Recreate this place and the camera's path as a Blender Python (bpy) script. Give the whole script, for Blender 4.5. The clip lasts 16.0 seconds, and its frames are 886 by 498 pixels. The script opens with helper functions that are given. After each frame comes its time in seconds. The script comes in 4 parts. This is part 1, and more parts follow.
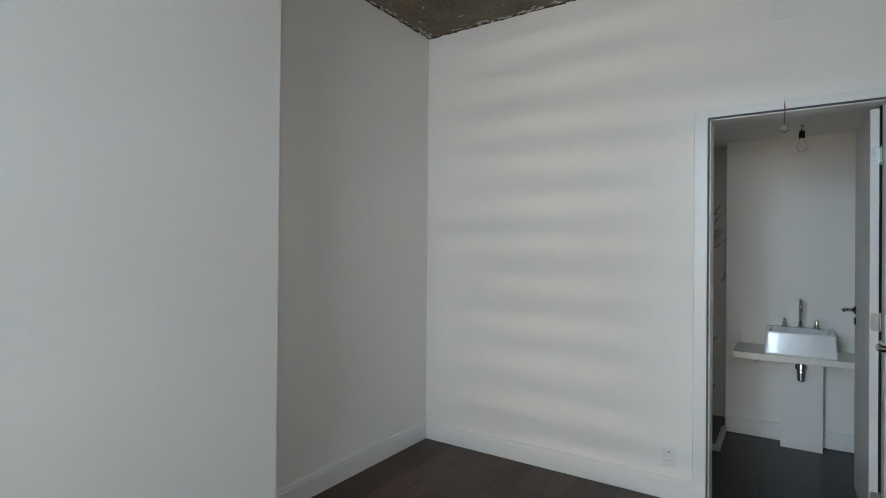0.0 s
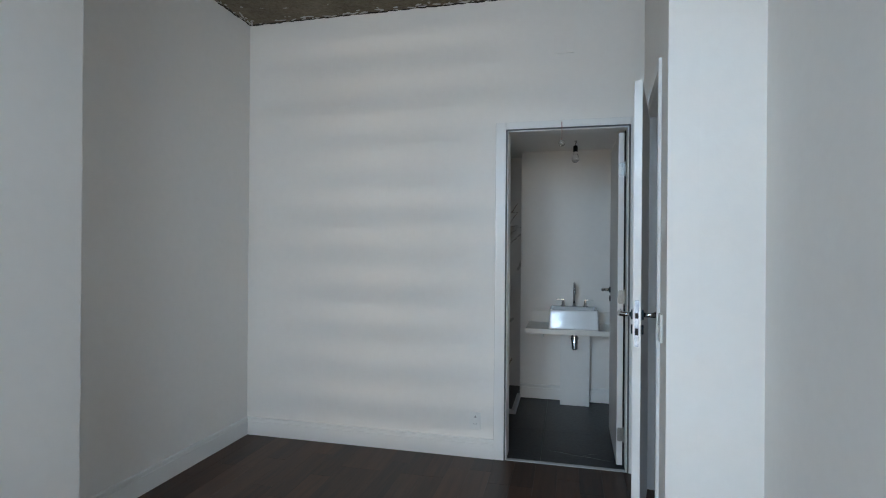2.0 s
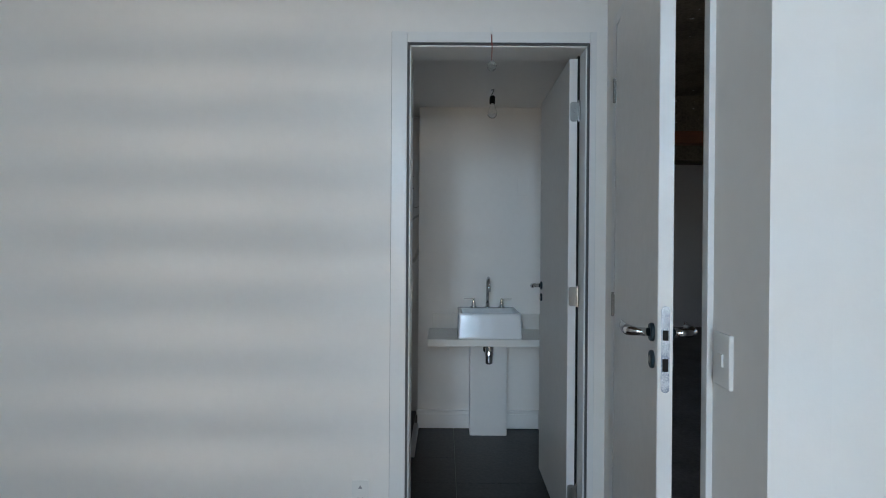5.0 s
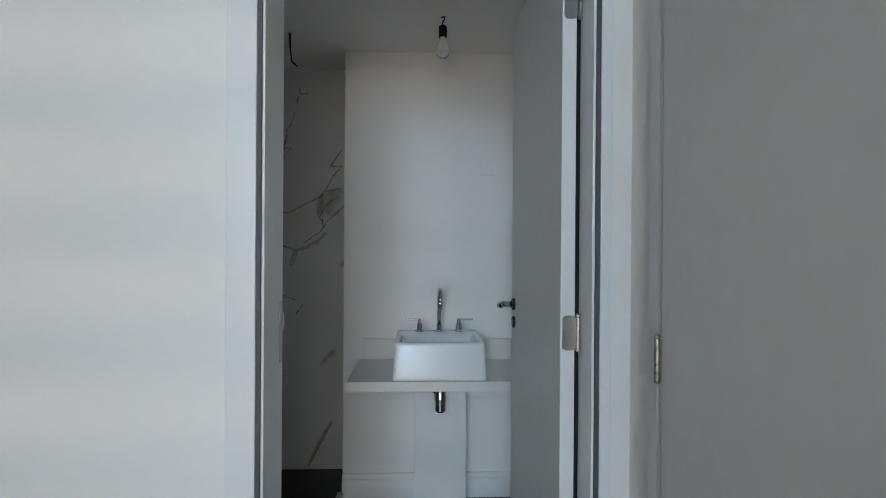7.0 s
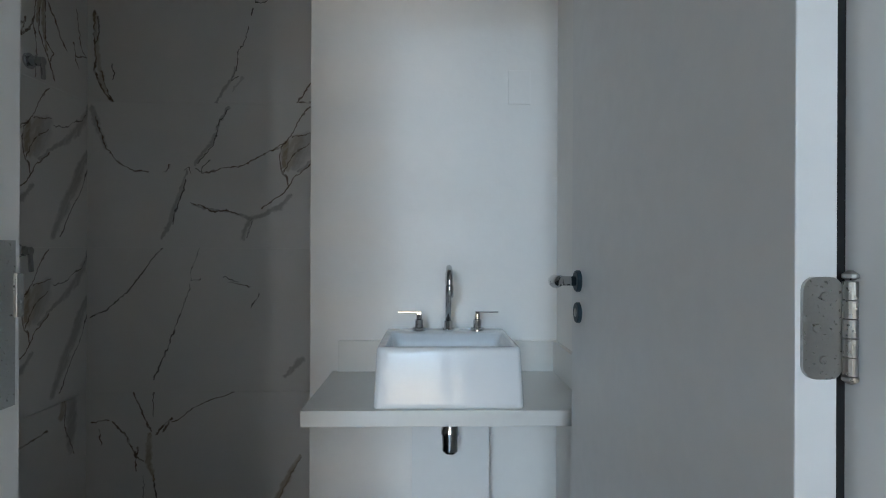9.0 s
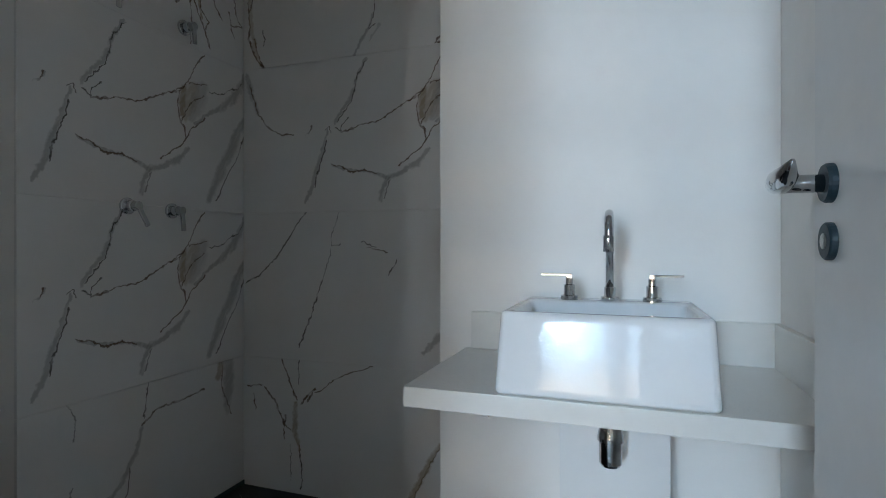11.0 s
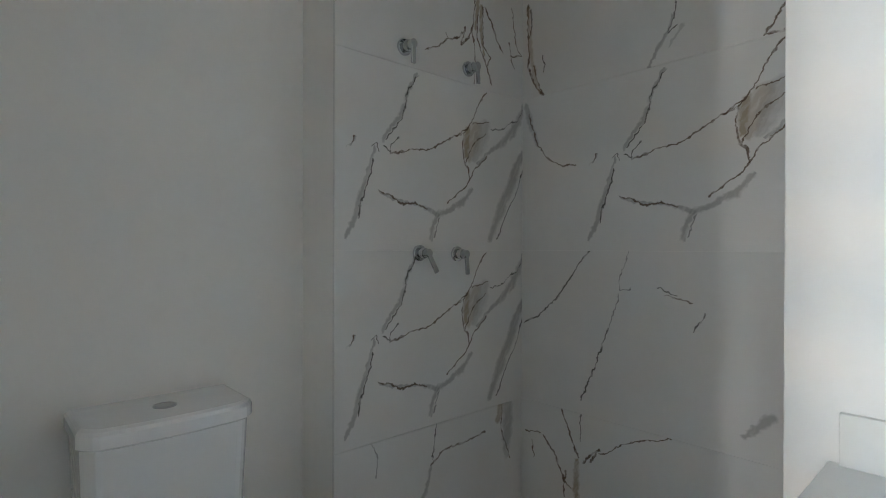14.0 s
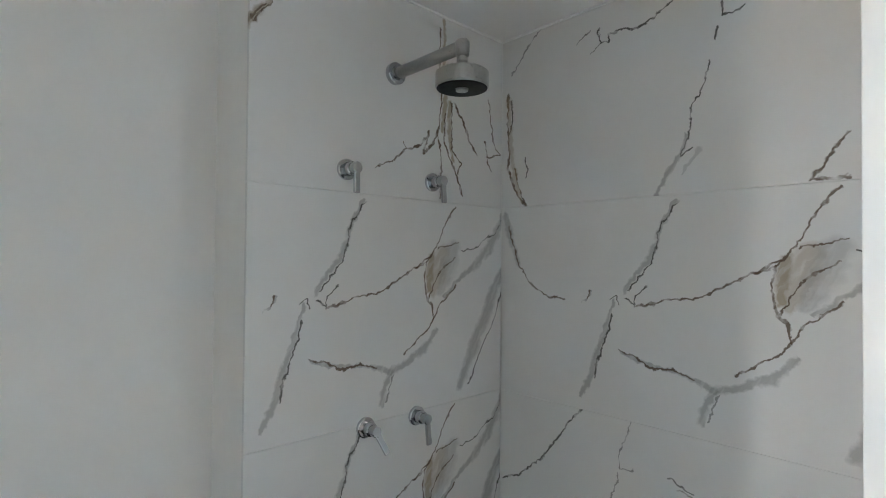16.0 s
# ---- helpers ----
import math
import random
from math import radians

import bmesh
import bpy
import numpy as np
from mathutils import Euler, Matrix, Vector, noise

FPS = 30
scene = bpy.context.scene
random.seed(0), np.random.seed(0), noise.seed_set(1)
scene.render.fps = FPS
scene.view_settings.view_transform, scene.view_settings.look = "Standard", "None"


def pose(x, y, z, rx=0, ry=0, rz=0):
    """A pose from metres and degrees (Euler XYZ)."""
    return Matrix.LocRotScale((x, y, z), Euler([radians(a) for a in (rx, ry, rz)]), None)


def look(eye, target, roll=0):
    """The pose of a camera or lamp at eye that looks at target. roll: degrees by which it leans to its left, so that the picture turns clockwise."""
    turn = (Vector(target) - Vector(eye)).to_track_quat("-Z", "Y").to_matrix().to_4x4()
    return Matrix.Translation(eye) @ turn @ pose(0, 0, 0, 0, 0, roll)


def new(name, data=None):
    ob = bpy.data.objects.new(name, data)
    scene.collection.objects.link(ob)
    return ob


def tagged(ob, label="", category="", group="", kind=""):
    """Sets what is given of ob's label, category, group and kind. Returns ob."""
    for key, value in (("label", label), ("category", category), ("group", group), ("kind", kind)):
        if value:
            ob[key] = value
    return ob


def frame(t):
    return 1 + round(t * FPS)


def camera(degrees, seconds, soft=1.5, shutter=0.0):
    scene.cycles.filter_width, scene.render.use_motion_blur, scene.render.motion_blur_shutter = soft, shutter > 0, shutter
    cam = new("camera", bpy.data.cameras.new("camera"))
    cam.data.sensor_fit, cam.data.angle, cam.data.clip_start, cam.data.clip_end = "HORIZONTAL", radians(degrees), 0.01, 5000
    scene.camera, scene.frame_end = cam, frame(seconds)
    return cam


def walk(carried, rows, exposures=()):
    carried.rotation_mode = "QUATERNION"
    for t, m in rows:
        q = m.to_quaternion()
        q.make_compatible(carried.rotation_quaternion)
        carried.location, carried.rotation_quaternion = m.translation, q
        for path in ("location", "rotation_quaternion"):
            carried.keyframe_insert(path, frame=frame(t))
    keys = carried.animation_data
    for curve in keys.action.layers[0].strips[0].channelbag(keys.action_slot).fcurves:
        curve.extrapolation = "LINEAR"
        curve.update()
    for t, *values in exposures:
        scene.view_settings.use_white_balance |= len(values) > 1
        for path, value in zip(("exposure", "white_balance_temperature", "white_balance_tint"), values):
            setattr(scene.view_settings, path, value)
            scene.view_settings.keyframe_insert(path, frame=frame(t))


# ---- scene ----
cam = camera(81.4, 16.0, soft=1.0)
PATH = [
    (0.0, pose(0.345, -3.140, 1.382, 90.27, -0.51, 33.35)),
    (0.5, pose(0.449, -3.179, 1.377, 90.11, -0.41, 27.83)),
    (1.0, pose(0.497, -3.216, 1.367, 90.07, -0.38, 22.74)),
    (1.5, pose(0.469, -3.270, 1.362, 90.03, -0.45, 18.05)),
    (2.0, pose(0.385, -3.315, 1.349, 90.05, -0.47, 13.45)),
    (2.5, pose(0.301, -3.269, 1.312, 90.02, -0.40, 9.13)),
    (3.0, pose(0.230, -3.086, 1.301, 89.69, -0.35, 6.48)),
    (3.5, pose(0.178, -2.867, 1.296, 89.78, -0.43, 4.69)),
    (4.0, pose(0.123, -2.642, 1.278, 89.78, -0.45, 2.92)),
    (6.5, pose(0.321, -1.391, 1.270, 89.66, -0.37, -2.17)),
    (7.0, pose(0.358, -1.147, 1.264, 89.85, -0.39, -2.65)),
    (7.5, pose(0.361, -0.915, 1.247, 90.02, -0.27, -2.54)),
    (8.0, pose(0.370, -0.703, 1.213, 90.03, -0.31, -2.59)),
    (10.5, pose(0.464, 0.003, 1.007, 89.98, -0.03, 11.13)),
    (11.0, pose(0.487, 0.040, 0.984, 89.92, 0.00, 19.26)),
    (11.5, pose(0.499, 0.051, 0.953, 89.99, -0.00, 26.73)),
    (12.0, pose(0.511, 0.059, 0.925, 90.02, -0.00, 33.13)),
    (12.5, pose(0.507, 0.077, 0.901, 89.98, -0.01, 37.66)),
    (13.0, pose(0.478, 0.101, 0.923, 89.97, -0.06, 41.42)),
    (13.5, pose(0.419, 0.122, 1.018, 89.82, -0.14, 44.62)),
    (14.0, pose(0.307, 0.170, 1.135, 89.80, -0.15, 47.69)),
    (14.5, pose(0.196, 0.239, 1.264, 90.02, -0.22, 48.86)),
    (15.0, pose(0.144, 0.289, 1.378, 90.30, -0.19, 48.58)),
    (15.5, pose(0.127, 0.369, 1.467, 90.69, -0.27, 47.45)),
    (16.0, pose(0.115, 0.478, 1.548, 90.91, -0.46, 46.90)),
]
walk(cam, PATH, exposures=[(0.0, -0.02, 6600, 10), (2.0, -0.1, 6200, 10), (4.0, -0.18, 6100, 10), (6.5, 0.18, 6350, 10), (8.0, 0.42, 6350, 10), (10.5, 0.92, 6150, 10), (11.5, 1.0, 6200, 10),
                           (12.5, 1.2, 6350, 10), (13.5, 1.7, 6500, 10), (14.5, 2.28, 6450, 10), (15.0, 2.52, 6400, 10), (16.0, 2.66, 6350, 10)])
scene.cycles.max_bounces, scene.cycles.diffuse_bounces, scene.cycles.glossy_bounces = 16, 12, 6

# ---- world and light ----
SUN_ELEV, SUN_ROT = radians(48), radians(20)
world = bpy.data.worlds.new("sky")
world.use_nodes = True
scene.world = world
sky = world.node_tree.nodes.new("ShaderNodeTexSky")
sky.sky_type, sky.sun_disc, sky.sun_elevation, sky.sun_rotation = "NISHITA", False, SUN_ELEV, SUN_ROT
world.node_tree.links.new(sky.outputs[0], world.node_tree.nodes["Background"].inputs[0])
world.node_tree.nodes["Background"].inputs[1].default_value = 0.12

sun = new("sun", bpy.data.lights.new("sun", "SUN"))
sun.data.energy, sun.data.angle, sun.data.color = 3.0, radians(0.5), (1.0, 0.95, 0.88)
sun.matrix_world = look((0, 0, 0), (-math.sin(SUN_ROT) * math.cos(SUN_ELEV), -math.cos(SUN_ROT) * math.cos(SUN_ELEV), -math.sin(SUN_ELEV)))

WIN_Y = -4.7
WINDOWS = ((-1.02, 0.44), (0.70, 1.00))      # two openings, x from and to
WIN_Z = (0.06, 2.90)


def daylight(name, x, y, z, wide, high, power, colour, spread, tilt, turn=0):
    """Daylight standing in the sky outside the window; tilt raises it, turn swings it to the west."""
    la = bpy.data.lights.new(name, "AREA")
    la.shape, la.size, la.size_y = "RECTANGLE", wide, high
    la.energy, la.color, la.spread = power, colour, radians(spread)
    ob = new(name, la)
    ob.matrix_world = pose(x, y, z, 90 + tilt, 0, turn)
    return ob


daylight("window_sky_light", -0.5, WIN_Y - 1.0, 2.7, 3.2, 2.6, 320, (0.53, 0.77, 1.0), 180, -18)
daylight("window_ground_light", -0.4, WIN_Y - 1.0, 0.3, 3.2, 2.2, 150, (1.0, 0.84, 0.64), 180, 18)
# area lamp for an unbuilt sunlit facade across the street: a long low strip, barred by the window's slats
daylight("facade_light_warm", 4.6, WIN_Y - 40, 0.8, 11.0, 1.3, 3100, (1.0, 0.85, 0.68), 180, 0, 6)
# added bluish lamp high outside, brightens the doorway corner and lower walls
daylight("added_sky_pale", -8.0, WIN_Y - 40, 9.5, 6.0, 4.0, 3600, (0.62, 0.82, 1.0), 180, -12, -10)

# ---- materials ----


def mat(name, colour, rough=0.5, metal=0.0, var=0.06, scale=6.0, bump=0.0, bump_scale=60.0, tint=None, coat=0.0, random_shade=0.0):
    """A procedural surface: colour varied at two scales, with fine relief."""
    m = bpy.data.materials.new(name)
    m.use_nodes = True
    n, l = m.node_tree.nodes, m.node_tree.links
    b = n["Principled BSDF"]
    b.inputs["Roughness"].default_value, b.inputs["Metallic"].default_value = rough, metal
    b.inputs["Coat Weight"].default_value = coat
    tc = n.new("ShaderNodeTexCoord")
    big, fine = n.new("ShaderNodeTexNoise"), n.new("ShaderNodeTexNoise")
    big.inputs["Scale"].default_value, big.inputs["Detail"].default_value = scale, 5
    fine.inputs["Scale"].default_value, fine.inputs["Detail"].default_value = scale * 14, 4
    add = n.new("ShaderNodeMath"); add.operation = "ADD"
    l.new(tc.outputs["Object"], big.inputs["Vector"]); l.new(tc.outputs["Object"], fine.inputs["Vector"])
    l.new(big.outputs["Fac"], add.inputs[0]); l.new(fine.outputs["Fac"], add.inputs[1])
    rng = n.new("ShaderNodeMapRange")
    rng.inputs["From Min"].default_value, rng.inputs["From Max"].default_value = 0.6, 1.4
    l.new(add.outputs[0], rng.inputs["Value"])
    mix = n.new("ShaderNodeMix"); mix.data_type = "RGBA"
    c2 = tint or [c * (1 - 2 * var) for c in colour]
    mix.inputs["A"].default_value, mix.inputs["B"].default_value = (*[min(1, c * (1 + var)) for c in colour], 1), (*c2, 1)
    l.new(rng.outputs[0], mix.inputs["Factor"])
    out = mix.outputs["Result"]
    if random_shade:
        info, mr, mul = n.new("ShaderNodeObjectInfo"), n.new("ShaderNodeMapRange"), n.new("ShaderNodeMix")
        mul.data_type, mul.blend_type = "RGBA", "MULTIPLY"
        mul.inputs["Factor"].default_value = 1
        mr.inputs["To Min"].default_value, mr.inputs["To Max"].default_value = 1 - random_shade, 1 + random_shade
        l.new(info.outputs["Random"], mr.inputs["Value"]); l.new(out, mul.inputs["A"]); l.new(mr.outputs[0], mul.inputs["B"])
        out = mul.outputs["Result"]
    l.new(out, b.inputs["Base Color"])
    rr = n.new("ShaderNodeMapRange")
    rr.inputs["To Min"].default_value, rr.inputs["To Max"].default_value = max(0.02, rough * 0.85), min(1, rough * 1.2)
    l.new(fine.outputs["Fac"], rr.inputs["Value"]); l.new(rr.outputs[0], b.inputs["Roughness"])
    if bump:
        bn, bp = n.new("ShaderNodeTexNoise"), n.new("ShaderNodeBump")
        bn.inputs["Scale"].default_value, bn.inputs["Detail"].default_value = bump_scale, 6
        bp.inputs["Strength"].default_value, bp.inputs["Distance"].default_value = bump, 0.01
        l.new(tc.outputs["Object"], bn.inputs["Vector"]); l.new(bn.outputs["Fac"], bp.inputs["Height"]); l.new(bp.outputs[0], b.inputs["Normal"])
    return m


PAINT = mat("wall_paint", (0.85, 0.832, 0.803), 0.6, var=0.012, scale=1.5, bump=0.05, bump_scale=45)
TRIM = mat("white_lacquer", (0.80, 0.80, 0.79), 0.32, var=0.012, scale=3, bump=0.02, bump_scale=90)
LEAF = mat("door_lacquer", (0.78, 0.77, 0.755), 0.38, var=0.02, scale=2, bump=0.02, bump_scale=120)
CEIL = mat("bath_ceiling_paint", (0.86, 0.85, 0.84), 0.7, var=0.01, scale=2, bump=0.03)
PLASTIC = mat("white_plastic", (0.82, 0.82, 0.80), 0.3, var=0.01)
GREYMARK = mat("grey_marking", (0.35, 0.35, 0.36), 0.5)
CERAMIC = mat("glazed_ceramic", (0.83, 0.835, 0.84), 0.04, var=0.006, scale=3, bump=0.09, bump_scale=12, coat=0.5)
GLAZE = mat("wavy_glaze", (0.83, 0.835, 0.84), 0.04, var=0.006, scale=3, bump=0.12, bump_scale=24)
QUARTZ = mat("counter_quartz", (0.76, 0.745, 0.71), 0.28, var=0.02, scale=30)
CHROME = mat("chrome", (0.52, 0.53, 0.54), 0.05, 1.0, var=0.02)
STEEL = mat("brushed_steel", (0.40, 0.40, 0.385), 0.28, 1.0, var=0.05, scale=20)
SMEARED = mat("filmed_steel", (0.60, 0.66, 0.74), 0.35, 0.7, var=0.1, scale=28, tint=(0.07, 0.11, 0.18))
DARKROSE = mat("dark_rosette", (0.012, 0.03, 0.042), 0.5, var=0.1)
BLACK = mat("black_rubber", (0.012, 0.012, 0.013), 0.5)
BLACK.node_tree.nodes["Principled BSDF"].inputs["Specular IOR Level"].default_value = 0.12
# near-black colour that stands in for shade in narrow gaps
BLACKGAP = mat("gap_shade", (0.006, 0.006, 0.006), 0.8)
SLATE = mat("dark_slate_tile", (0.015, 0.016, 0.019), 0.42, var=0.25, scale=4, bump=0.08, bump_scale=40)
GROUT = mat("pale_grout", (0.22, 0.22, 0.22), 0.8)
VEINWHITE = mat("pale_vein", (0.30, 0.30, 0.31), 0.5)
SHOWERFLOOR = mat("black_shower_stone", (0.009, 0.009, 0.010), 0.3, var=0.3, scale=7)
KERB = mat("white_stone_kerb", (0.55, 0.55, 0.55), 0.4, var=0.05)
REDTHREAD = mat("red_thread", (0.25, 0.05, 0.04), 0.8)
BROWNWOOD = mat("brown_wood_door", (0.20, 0.11, 0.05), 0.5, var=0.2, scale=5)
REDWOOD = mat("reddish_beam", (0.22, 0.07, 0.03), 0.6, var=0.2)
RAWFLOOR = mat("raw_screed", (0.22, 0.21, 0.20), 0.7, var=0.2, scale=3, bump=0.2)
DARKSTEEL = mat("dark_aluminium", (0.10, 0.10, 0.10), 0.4, 0.6)
EARTH = mat("outside_ground", (0.24, 0.20, 0.15), 0.9, var=0.2, scale=0.05)


def glass_mat(name, rough=0.0):
    m = bpy.data.materials.new(name)
    m.use_nodes = True
    b = m.node_tree.nodes["Principled BSDF"]
    b.inputs["Transmission Weight"].default_value, b.inputs["Roughness"].default_value, b.inputs["IOR"].default_value = 1.0, rough, 1.45
    b.inputs["Base Color"].default_value = (0.97, 0.98, 0.98, 1)
    return m


GLASS = glass_mat("clear_glass")
BULBGLASS = glass_mat("bulb_glass", 0.12)


def wood_mat():
    """Dark brown stained hardwood, grain along y, each plank its own shade."""
    m = bpy.data.materials.new("dark_hardwood")
    m.use_nodes = True
    n, l = m.node_tree.nodes, m.node_tree.links
    b = n["Principled BSDF"]
    tc, mp, info = n.new("ShaderNodeTexCoord"), n.new("ShaderNodeMapping"), n.new("ShaderNodeObjectInfo")
    mp.inputs["Scale"].default_value = (38, 2.2, 38)
    l.new(tc.outputs["Object"], mp.inputs["Vector"])
    off = n.new("ShaderNodeVectorMath"); off.operation = "MULTIPLY_ADD"
    comb = n.new("ShaderNodeCombineXYZ")
    for k in range(3):
        l.new(info.outputs["Random"], comb.inputs[k])
    off.inputs[1].default_value = (37, 61, 13)
    l.new(comb.outputs[0], off.inputs[0]); l.new(mp.outputs[0], off.inputs[2])
    grain, wide = n.new("ShaderNodeTexNoise"), n.new("ShaderNodeTexNoise")
    grain.inputs["Scale"].default_value, grain.inputs["Detail"].default_value, grain.inputs["Distortion"].default_value = 1.0, 8, 0.6
    wide.inputs["Scale"].default_value = 0.22
    l.new(off.outputs[0], grain.inputs["Vector"]); l.new(off.outputs[0], wide.inputs["Vector"])
    ramp = n.new("ShaderNodeValToRGB")
    ramp.color_ramp.elements[0].color, ramp.color_ramp.elements[0].position = (0.018, 0.0075, 0.004, 1), 0.22
    ramp.color_ramp.elements[1].color, ramp.color_ramp.elements[1].position = (0.085, 0.034, 0.016, 1), 0.66
    add, mul = n.new("ShaderNodeMath"), n.new("ShaderNodeMath")
    mul.operation = "MULTIPLY_ADD"
    l.new(grain.outputs["Fac"], mul.inputs[0]); mul.inputs[1].default_value = 0.55
    half = n.new("ShaderNodeMath"); half.operation = "MULTIPLY"; half.inputs[1].default_value = 0.26
    l.new(info.outputs["Random"], half.inputs[0]); l.new(half.outputs[0], mul.inputs[2])
    l.new(mul.outputs[0], ramp.inputs[0]); l.new(ramp.outputs[0], b.inputs["Base Color"])
    b.inputs["Roughness"].default_value = 0.45
    bp = n.new("ShaderNodeBump"); bp.inputs["Strength"].default_value, bp.inputs["Distance"].default_value = 0.12, 0.004
    l.new(grain.outputs["Fac"], bp.inputs["Height"]); l.new(bp.outputs[0], b.inputs["Normal"])
    return m


WOOD = wood_mat()


def concrete_mat():
    """Raw concrete soffit: brown-grey, board-stained, with pits and pale plaster flecks."""
    m = bpy.data.materials.new("raw_concrete")
    m.use_nodes = True
    n, l = m.node_tree.nodes, m.node_tree.links
    b = n["Principled BSDF"]
    tc = n.new("ShaderNodeTexCoord")
    a, f, v = n.new("ShaderNodeTexNoise"), n.new("ShaderNodeTexNoise"), n.new("ShaderNodeTexNoise")
    for t, s in ((a, 3.0), (f, 42.0), (v, 17.0)):
        t.inputs["Scale"].default_value, t.inputs["Detail"].default_value = s, 8
        l.new(tc.outputs["Object"], t.inputs["Vector"])
    r1 = n.new("ShaderNodeValToRGB")
    r1.color_ramp.elements[0].color, r1.color_ramp.elements[0].position = (0.085, 0.068, 0.045, 1), 0.3
    r1.color_ramp.elements[1].color, r1.color_ramp.elements[1].position = (0.24, 0.20, 0.145, 1), 0.7
    s1 = n.new("ShaderNodeMath"); s1.operation = "MULTIPLY_ADD"; s1.inputs[1].default_value = 0.5
    h1 = n.new("ShaderNodeMath"); h1.operation = "MULTIPLY"; h1.inputs[1].default_value = 0.5
    l.new(f.outputs["Fac"], h1.inputs[0]); l.new(a.outputs["Fac"], s1.inputs[0]); l.new(h1.outputs[0], s1.inputs[2]); l.new(s1.outputs[0], r1.inputs[0])
    fl = n.new("ShaderNodeMapRange"); fl.inputs["From Min"].default_value, fl.inputs["From Max"].default_value = 0.68, 0.73
    l.new(v.outputs["Fac"], fl.inputs["Value"])
    mix = n.new("ShaderNodeMix"); mix.data_type = "RGBA"; mix.inputs["B"].default_value = (0.55, 0.53, 0.5, 1)
    l.new(fl.outputs[0], mix.inputs["Factor"]); l.new(r1.outputs[0], mix.inputs["A"]); l.new(mix.outputs["Result"], b.inputs["Base Color"])
    b.inputs["Roughness"].default_value = 0.9
    bp = n.new("ShaderNodeBump"); bp.inputs["Strength"].default_value, bp.inputs["Distance"].default_value = 0.7, 0.02
    l.new(f.outputs["Fac"], bp.inputs["Height"]); l.new(bp.outputs[0], b.inputs["Normal"])
    return m


CONCRETE = concrete_mat()


def marble_mat(name, veins, lo, hi):
    """White porcelain tile with printed veins. veins: (depth, colour, points (u, z, half width)) in the tile's own x and z, laid from lo to hi."""
    m = bpy.data.materials.new(name)
    m.use_nodes = True
    n, l = m.node_tree.nodes, m.node_tree.links
    b = n["Principled BSDF"]
    tc = n.new("ShaderNodeTexCoord")

    def vm(op, *ins):
        q = n.new("ShaderNodeVectorMath"); q.operation = op
        for k, v in enumerate(ins):
            if hasattr(v, "is_output"):
                l.new(v, q.inputs[k])
            else:
                q.inputs[k].default_value = v
        return q

    def mm(op, *ins, clamp=False):
        q = n.new("ShaderNodeMath"); q.operation = op; q.use_clamp = clamp
        for k, v in enumerate(ins):
            if hasattr(v, "is_output"):
                l.new(v, q.inputs[k])
            else:
                q.inputs[k].default_value = v
        return q.outputs[0]

    flat = vm("MULTIPLY", tc.outputs["Object"], (1, 0, 1)).outputs[0]
    w1, w2 = n.new("ShaderNodeTexNoise"), n.new("ShaderNodeTexNoise")
    for w, s in ((w1, 9.0), (w2, 60.0)):
        w.inputs["Scale"].default_value, w.inputs["Detail"].default_value = s, 4
        l.new(flat, w.inputs["Vector"])
    d1 = vm("SCALE", vm("SUBTRACT", w1.outputs["Color"], (0.5, 0.5, 0.5)).outputs[0]); d1.inputs["Scale"].default_value = 0.034
    d2 = vm("SCALE", vm("SUBTRACT", w2.outputs["Color"], (0.5, 0.5, 0.5)).outputs[0]); d2.inputs["Scale"].default_value = 0.020
    p = vm("MULTIPLY", vm("ADD", vm("ADD", flat, d1.outputs[0]).outputs[0], d2.outputs[0]).outputs[0], (1, 0, 1)).outputs[0]
    patch = n.new("ShaderNodeTexNoise")
    patch.inputs["Scale"].default_value, patch.inputs["Detail"].default_value = 34, 7
    l.new(flat, patch.inputs["Vector"])
    swell = n.new("ShaderNodeTexNoise"); swell.inputs["Scale"].default_value = 14
    # streaks that run with the broad veins, up to the right
    lean, streak = n.new("ShaderNodeCombineXYZ"), n.new("ShaderNodeTexNoise")
    l.new(vm("DOT_PRODUCT", p, (4.5, 0, 7.8)).outputs["Value"], lean.inputs[0])
    l.new(vm("DOT_PRODUCT", p, (61, 0, -35)).outputs["Value"], lean.inputs[2])
    streak.inputs["Scale"].default_value, streak.inputs["Detail"].default_value = 1, 6
    l.new(lean.outputs[0], streak.inputs["Vector"])
    cloud = n.new("ShaderNodeTexNoise"); cloud.inputs["Scale"].default_value, cloud.inputs["Detail"].default_value = 3, 5
    l.new(flat, cloud.inputs["Vector"])
    ramp = n.new("ShaderNodeValToRGB")
    ramp.color_ramp.elements[0].color, ramp.color_ramp.elements[0].position = (0.69, 0.675, 0.65, 1), 0.3
    ramp.color_ramp.elements[1].color, ramp.color_ramp.elements[1].position = (0.75, 0.74, 0.725, 1), 0.7
    l.new(cloud.outputs["Fac"], ramp.inputs[0])
    base = ramp.outputs[0]
    for depth, colour, pts in veins:
        near = None
        for (u0, z0, r0), (u1, z1, r1) in zip(pts, pts[1:]):
            if max(u0 + r0, u1 + r1) < lo - 0.03 or min(u0 - r0, u1 - r1) > hi + 0.03:
                continue
            dx, dz = u1 - u0, z1 - z0
            k = dx * dx + dz * dz
            rel = vm("SUBTRACT", p, (u0, 0, z0)).outputs[0]
            h = mm("ADD", vm("DOT_PRODUCT", rel, (dx / k, 0, dz / k)).outputs["Value"], 0.0, clamp=True)
            sc = vm("SCALE", (dx, 0, dz)); l.new(h, sc.inputs["Scale"])
            dd = vm("DISTANCE", rel, sc.outputs[0]).outputs["Value"]
            dd = mm("DIVIDE", dd, mm("MULTIPLY_ADD", h, r1 - r0, r0))
            near = dd if near is None else mm("MINIMUM", near, dd)
